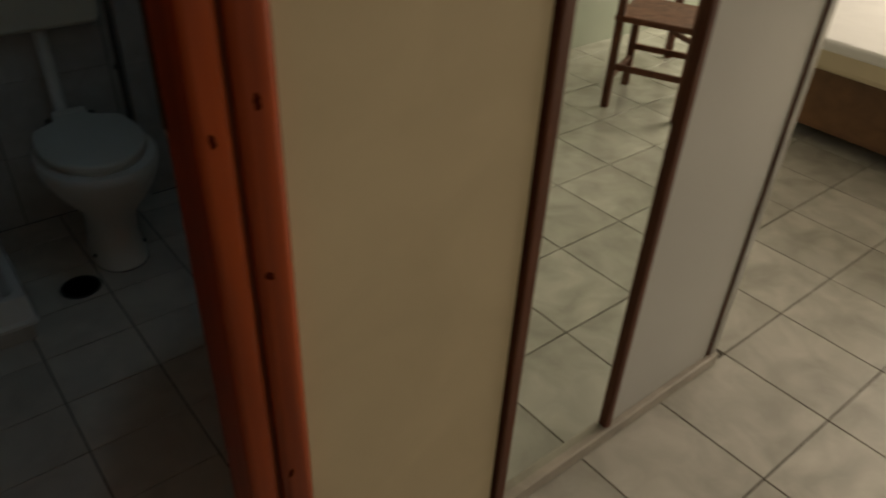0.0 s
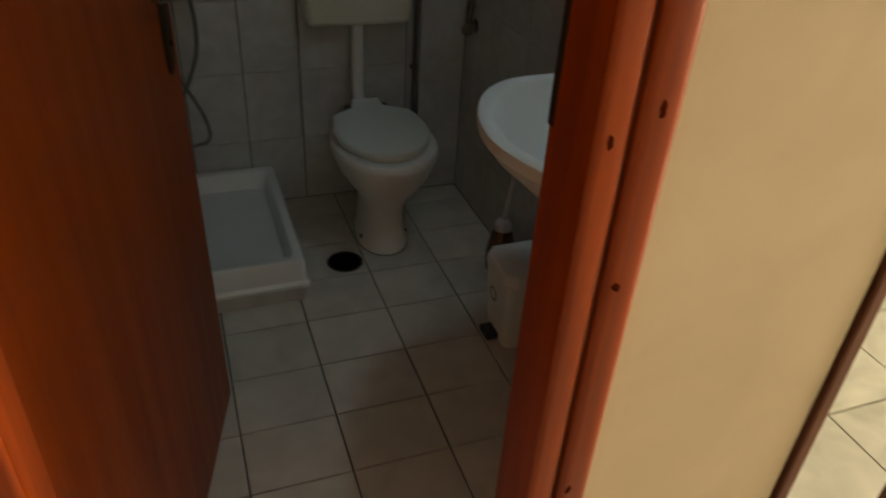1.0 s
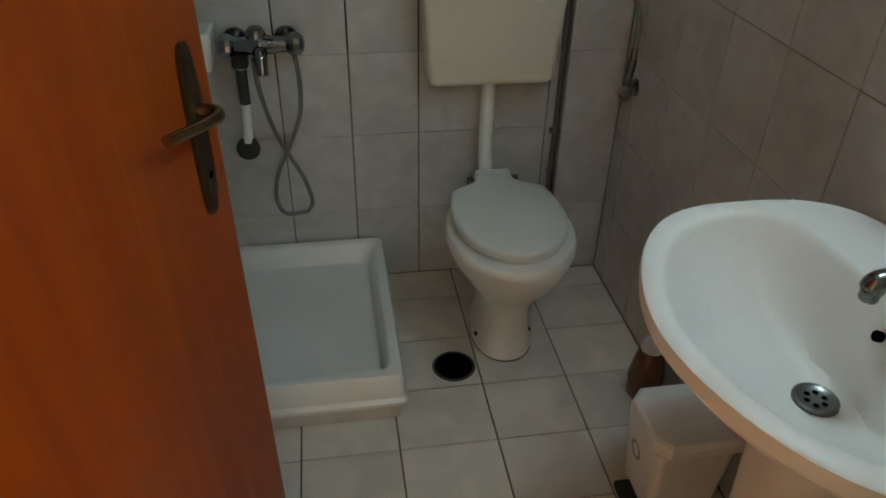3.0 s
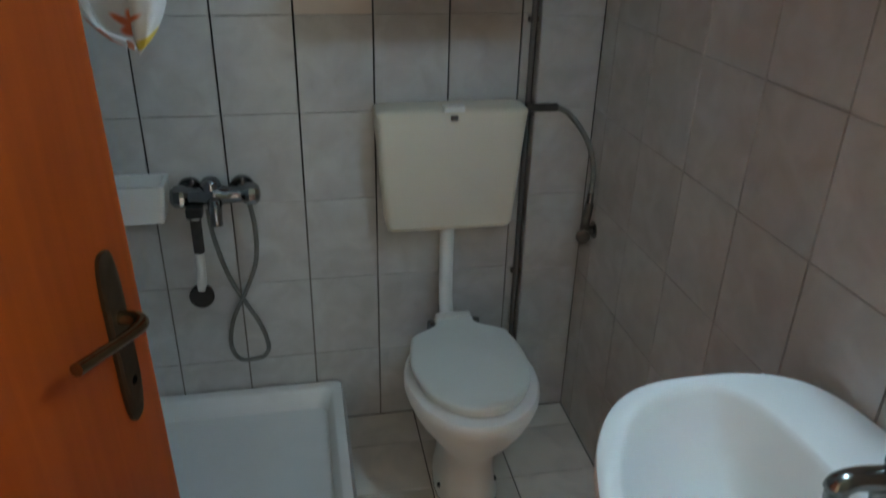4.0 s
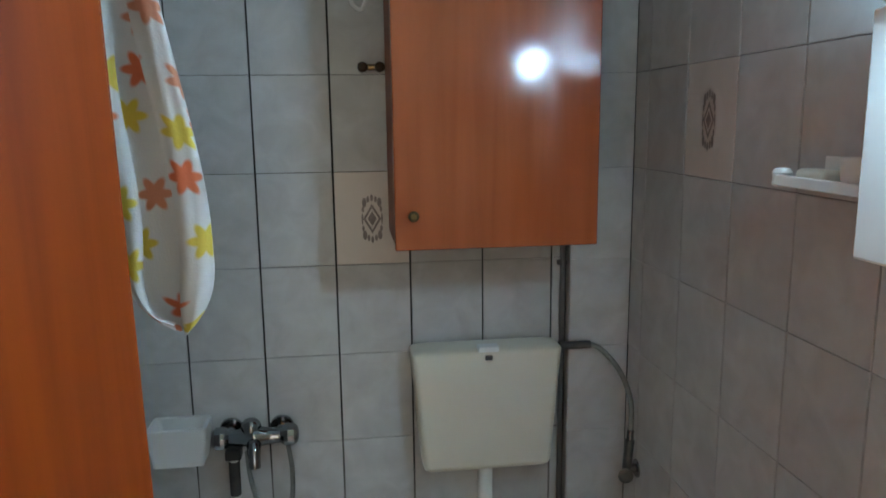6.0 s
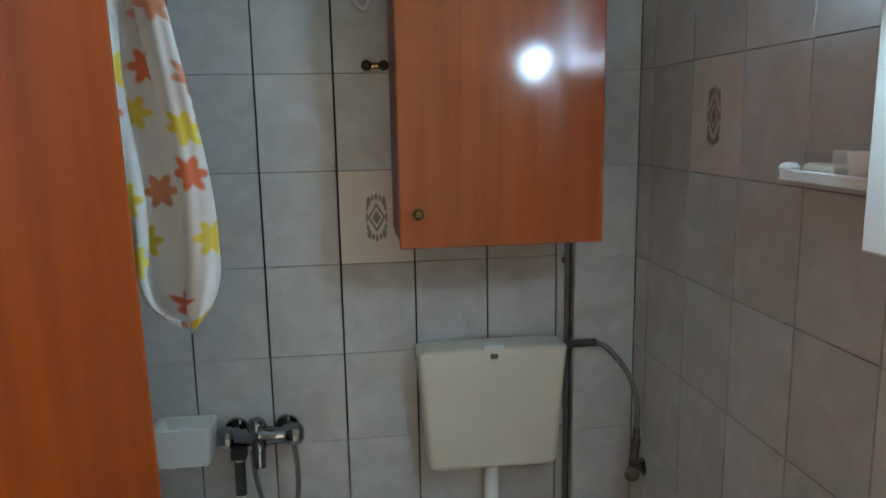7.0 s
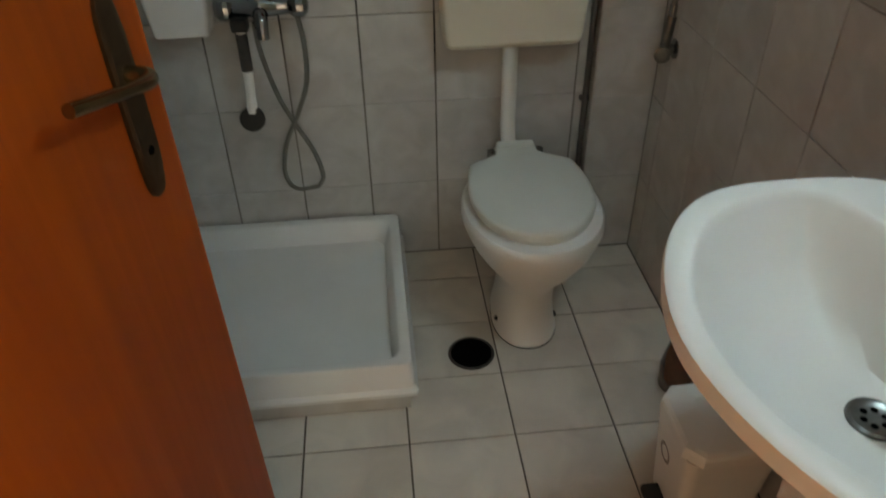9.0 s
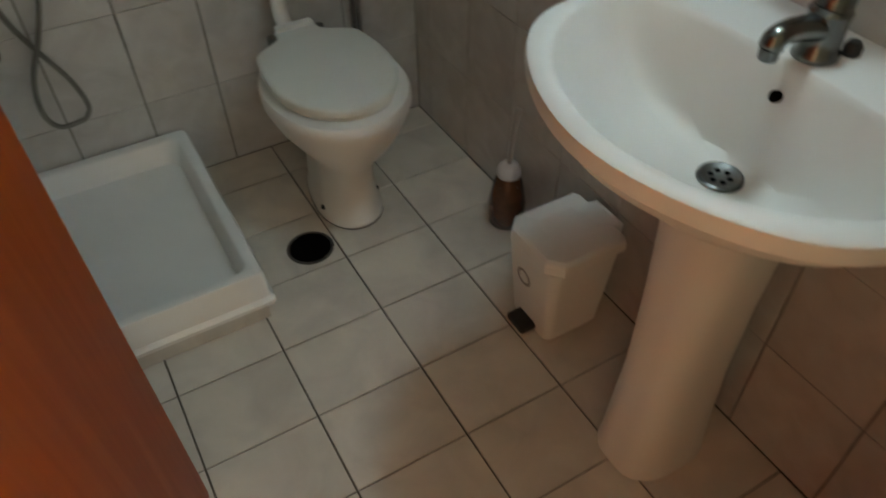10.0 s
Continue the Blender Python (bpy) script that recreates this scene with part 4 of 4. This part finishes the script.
# light switch on the beige wall
switch = thing("light_switch", "white plastic light switch on the beige wall", "light switch", (0, 0, 0))
part("plate", box((0.240, YH - 0.010, 1.290), (0.322, YH - 0.0005, 1.372), 0.003), WHITE_PLASTIC, switch)
part("rocker", box((0.258, YH - 0.015, 1.305), (0.304, YH - 0.0095, 1.357), 0.002), WHITE_PLASTIC, switch)


# ---- tiles, piece by piece ----
tile_meshes = {}


def tile_mesh(w, h, mat, t=GAP):
    """A tile lying flat, its face up at z = 0, with worn edges."""
    key = (round(w, 4), round(h, 4), mat.name)
    if key not in tile_meshes:
        e = 0.0006
        bm = loft([[(-w / 2, -h / 2, -t), (w / 2, -h / 2, -t), (w / 2, h / 2, -t), (-w / 2, h / 2, -t)],
                   [(-w / 2, -h / 2, -e), (w / 2, -h / 2, -e), (w / 2, h / 2, -e), (-w / 2, h / 2, -e)],
                   [(-w / 2 + e, -h / 2 + e, 0), (w / 2 - e, -h / 2 + e, 0), (w / 2 - e, h / 2 - e, 0), (-w / 2 + e, h / 2 - e, 0)]], False, True)
        tile_meshes[key] = mesh_of("tile", bm, mat)
    return tile_meshes[key]


rnd = random.Random(11)


def lay(parent, us, vs, gu, gv, place, mat, special=None, skip=None, jitter=0.0006):
    """Tiles between the joint lines us and vs; place(u, v) gives the pose of a tile's middle."""
    for u0, u1 in zip(us, us[1:]):
        for v0, v1 in zip(vs, vs[1:]):
            w, h = abs(u1 - u0) - gu, abs(v1 - v0) - gv
            if w < 0.012 or h < 0.012:
                continue
            u, v = (u0 + u1) / 2, (v0 + v1) / 2
            if skip and skip(u, v):
                continue
            m = special(u, v) if special else None
            ob = new("tile", tile_mesh(w, h, m or mat))
            ob.parent = parent
            ob.matrix_local = place(u, v) @ pose(0, 0, -rnd.random() * jitter, rnd.uniform(-0.12, 0.12), rnd.uniform(-0.12, 0.12), 0)


ROWS = [0.0, 0.26, 0.52, 0.77, 1.02, 1.27, 1.52, 1.77, 2.02, 2.27, ZC]
lay(wall_back, [XL, -0.8, -0.6, -0.4, -0.2, 0.0, 0.2, 0.396, 0.437], ROWS, 0.0052, 0.0018, lambda u, v: pose(u, YB, v, 90, 0, 0), WALL_TILE,
    lambda u, v: DECOR_TILE if abs(u + 0.1) < 0.02 and abs(v - 1.395) < 0.02 else None)
lay(wall_right, [-0.04, -0.125, -0.340, -0.556, -0.772, -0.988, -1.204, -1.420, -1.636, -1.852, YD], ROWS, 0.0044, 0.0018, lambda u, v: pose(XR, u, v, 90, 0, -90), WALL_TILE,
    lambda u, v: DECOR_TILE if abs(u + 0.448) < 0.02 and abs(v - 1.645) < 0.02 else None)
lay(wall_left, [0.0, -0.2, -0.4, -0.6, -0.8, -1.0, -1.2, -1.4, -1.6, YD], ROWS, 0.0048, 0.0009, lambda u, v: pose(XL, u, v, 90, 0, 90), WALL_TILE)
lay(pipe_chase, [0.439, XR], ROWS, 0.002, 0.0009, lambda u, v: pose(u, -0.040, v, 90, 0, 0), WALL_TILE)
lay(pipe_chase, [-0.038, 0.0], ROWS, 0.002, 0.0009, lambda u, v: pose(0.437, u, v, 90, 0, -90), WALL_TILE)
lay(floor_bath, [XR, 0.352, 0.109, -0.146, -0.395, -0.645, XL], [0.0, -0.15, -0.355, -0.56, -0.764, -0.968, -1.168, -1.362, -1.56, -1.76, YD], 0.005, 0.0035,
    lambda u, v: pose(u, v, 0), FLOOR_TILE, None, lambda u, v: u < -0.12 and v > -0.6)
hx = [0.838 + 0.3275 * k for k in range(-7, 16)]
hy = [-1.917 - 0.333 * k for k in range(-10, 8)]
lay(floor_hall, [max(min(v, RX1), RX0) for v in hx], [max(min(v, RY1), RY0) for v in hy], 0.005, 0.005, lambda u, v: pose(u, v, 0), HALL_TILE, None,
    lambda u, v: v > -1.9 and u < 1.45)


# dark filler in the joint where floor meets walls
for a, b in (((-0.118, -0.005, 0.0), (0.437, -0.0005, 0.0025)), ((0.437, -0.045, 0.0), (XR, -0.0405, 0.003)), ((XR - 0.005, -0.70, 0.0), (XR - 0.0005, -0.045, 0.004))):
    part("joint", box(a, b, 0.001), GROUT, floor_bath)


# ornament of the two decorated tiles
def ornament(parent, m):
    o = part("ornament", bmesh.new(), MOTIF, parent, "dark printed ornament")
    bm = bmesh.new()

    def diamond(x, z, w, h, hole):
        outer = [(x, z + h), (x + w, z), (x, z - h), (x - w, z)]
        inner = [(x, z + h * hole), (x + w * hole, z), (x, z - h * hole), (x - w * hole, z)]
        a = [bm.verts.new((p[0], p[1], 0.0009)) for p in outer]
        b = [bm.verts.new((p[0], p[1], 0.0009)) for p in inner]
        for i in range(4):
            j = (i + 1) % 4
            bm.faces.new((a[i], a[j], b[j], b[i]))

    def petal(x, z, w, h):
        bm.faces.new([bm.verts.new((x + w * math.cos(2 * math.pi * k / 12), z + h * math.sin(2 * math.pi * k / 12), 0.0007)) for k in range(12)])

    diamond(0, 0, 0.024, 0.040, 0.72)
    diamond(0, 0, 0.012, 0.020, 0.55)
    petal(0, 0, 0.007, 0.014)
    for sx in (-1, 1):
        for sz in (-1, 1):
            petal(sx * 0.020, sz * 0.044, 0.006, 0.013)
            petal(sx * 0.010, sz * 0.052, 0.004, 0.009)
            petal(sx * 0.024, sz * 0.026, 0.0035, 0.008)
    for s in (-1, 1):
        petal(0, s * 0.056, 0.004, 0.010)
        petal(s * 0.026, 0, 0.0025, 0.016)
    bm.to_mesh(o.data)
    bm.free()
    o.matrix_local = m
    return o


ornament(wall_back, pose(-0.1, YB - 0.0006, 1.394, 90, 0, 0))
ornament(wall_right, pose(XR - 0.0006, -0.448, 1.645, 90, 0, -90))
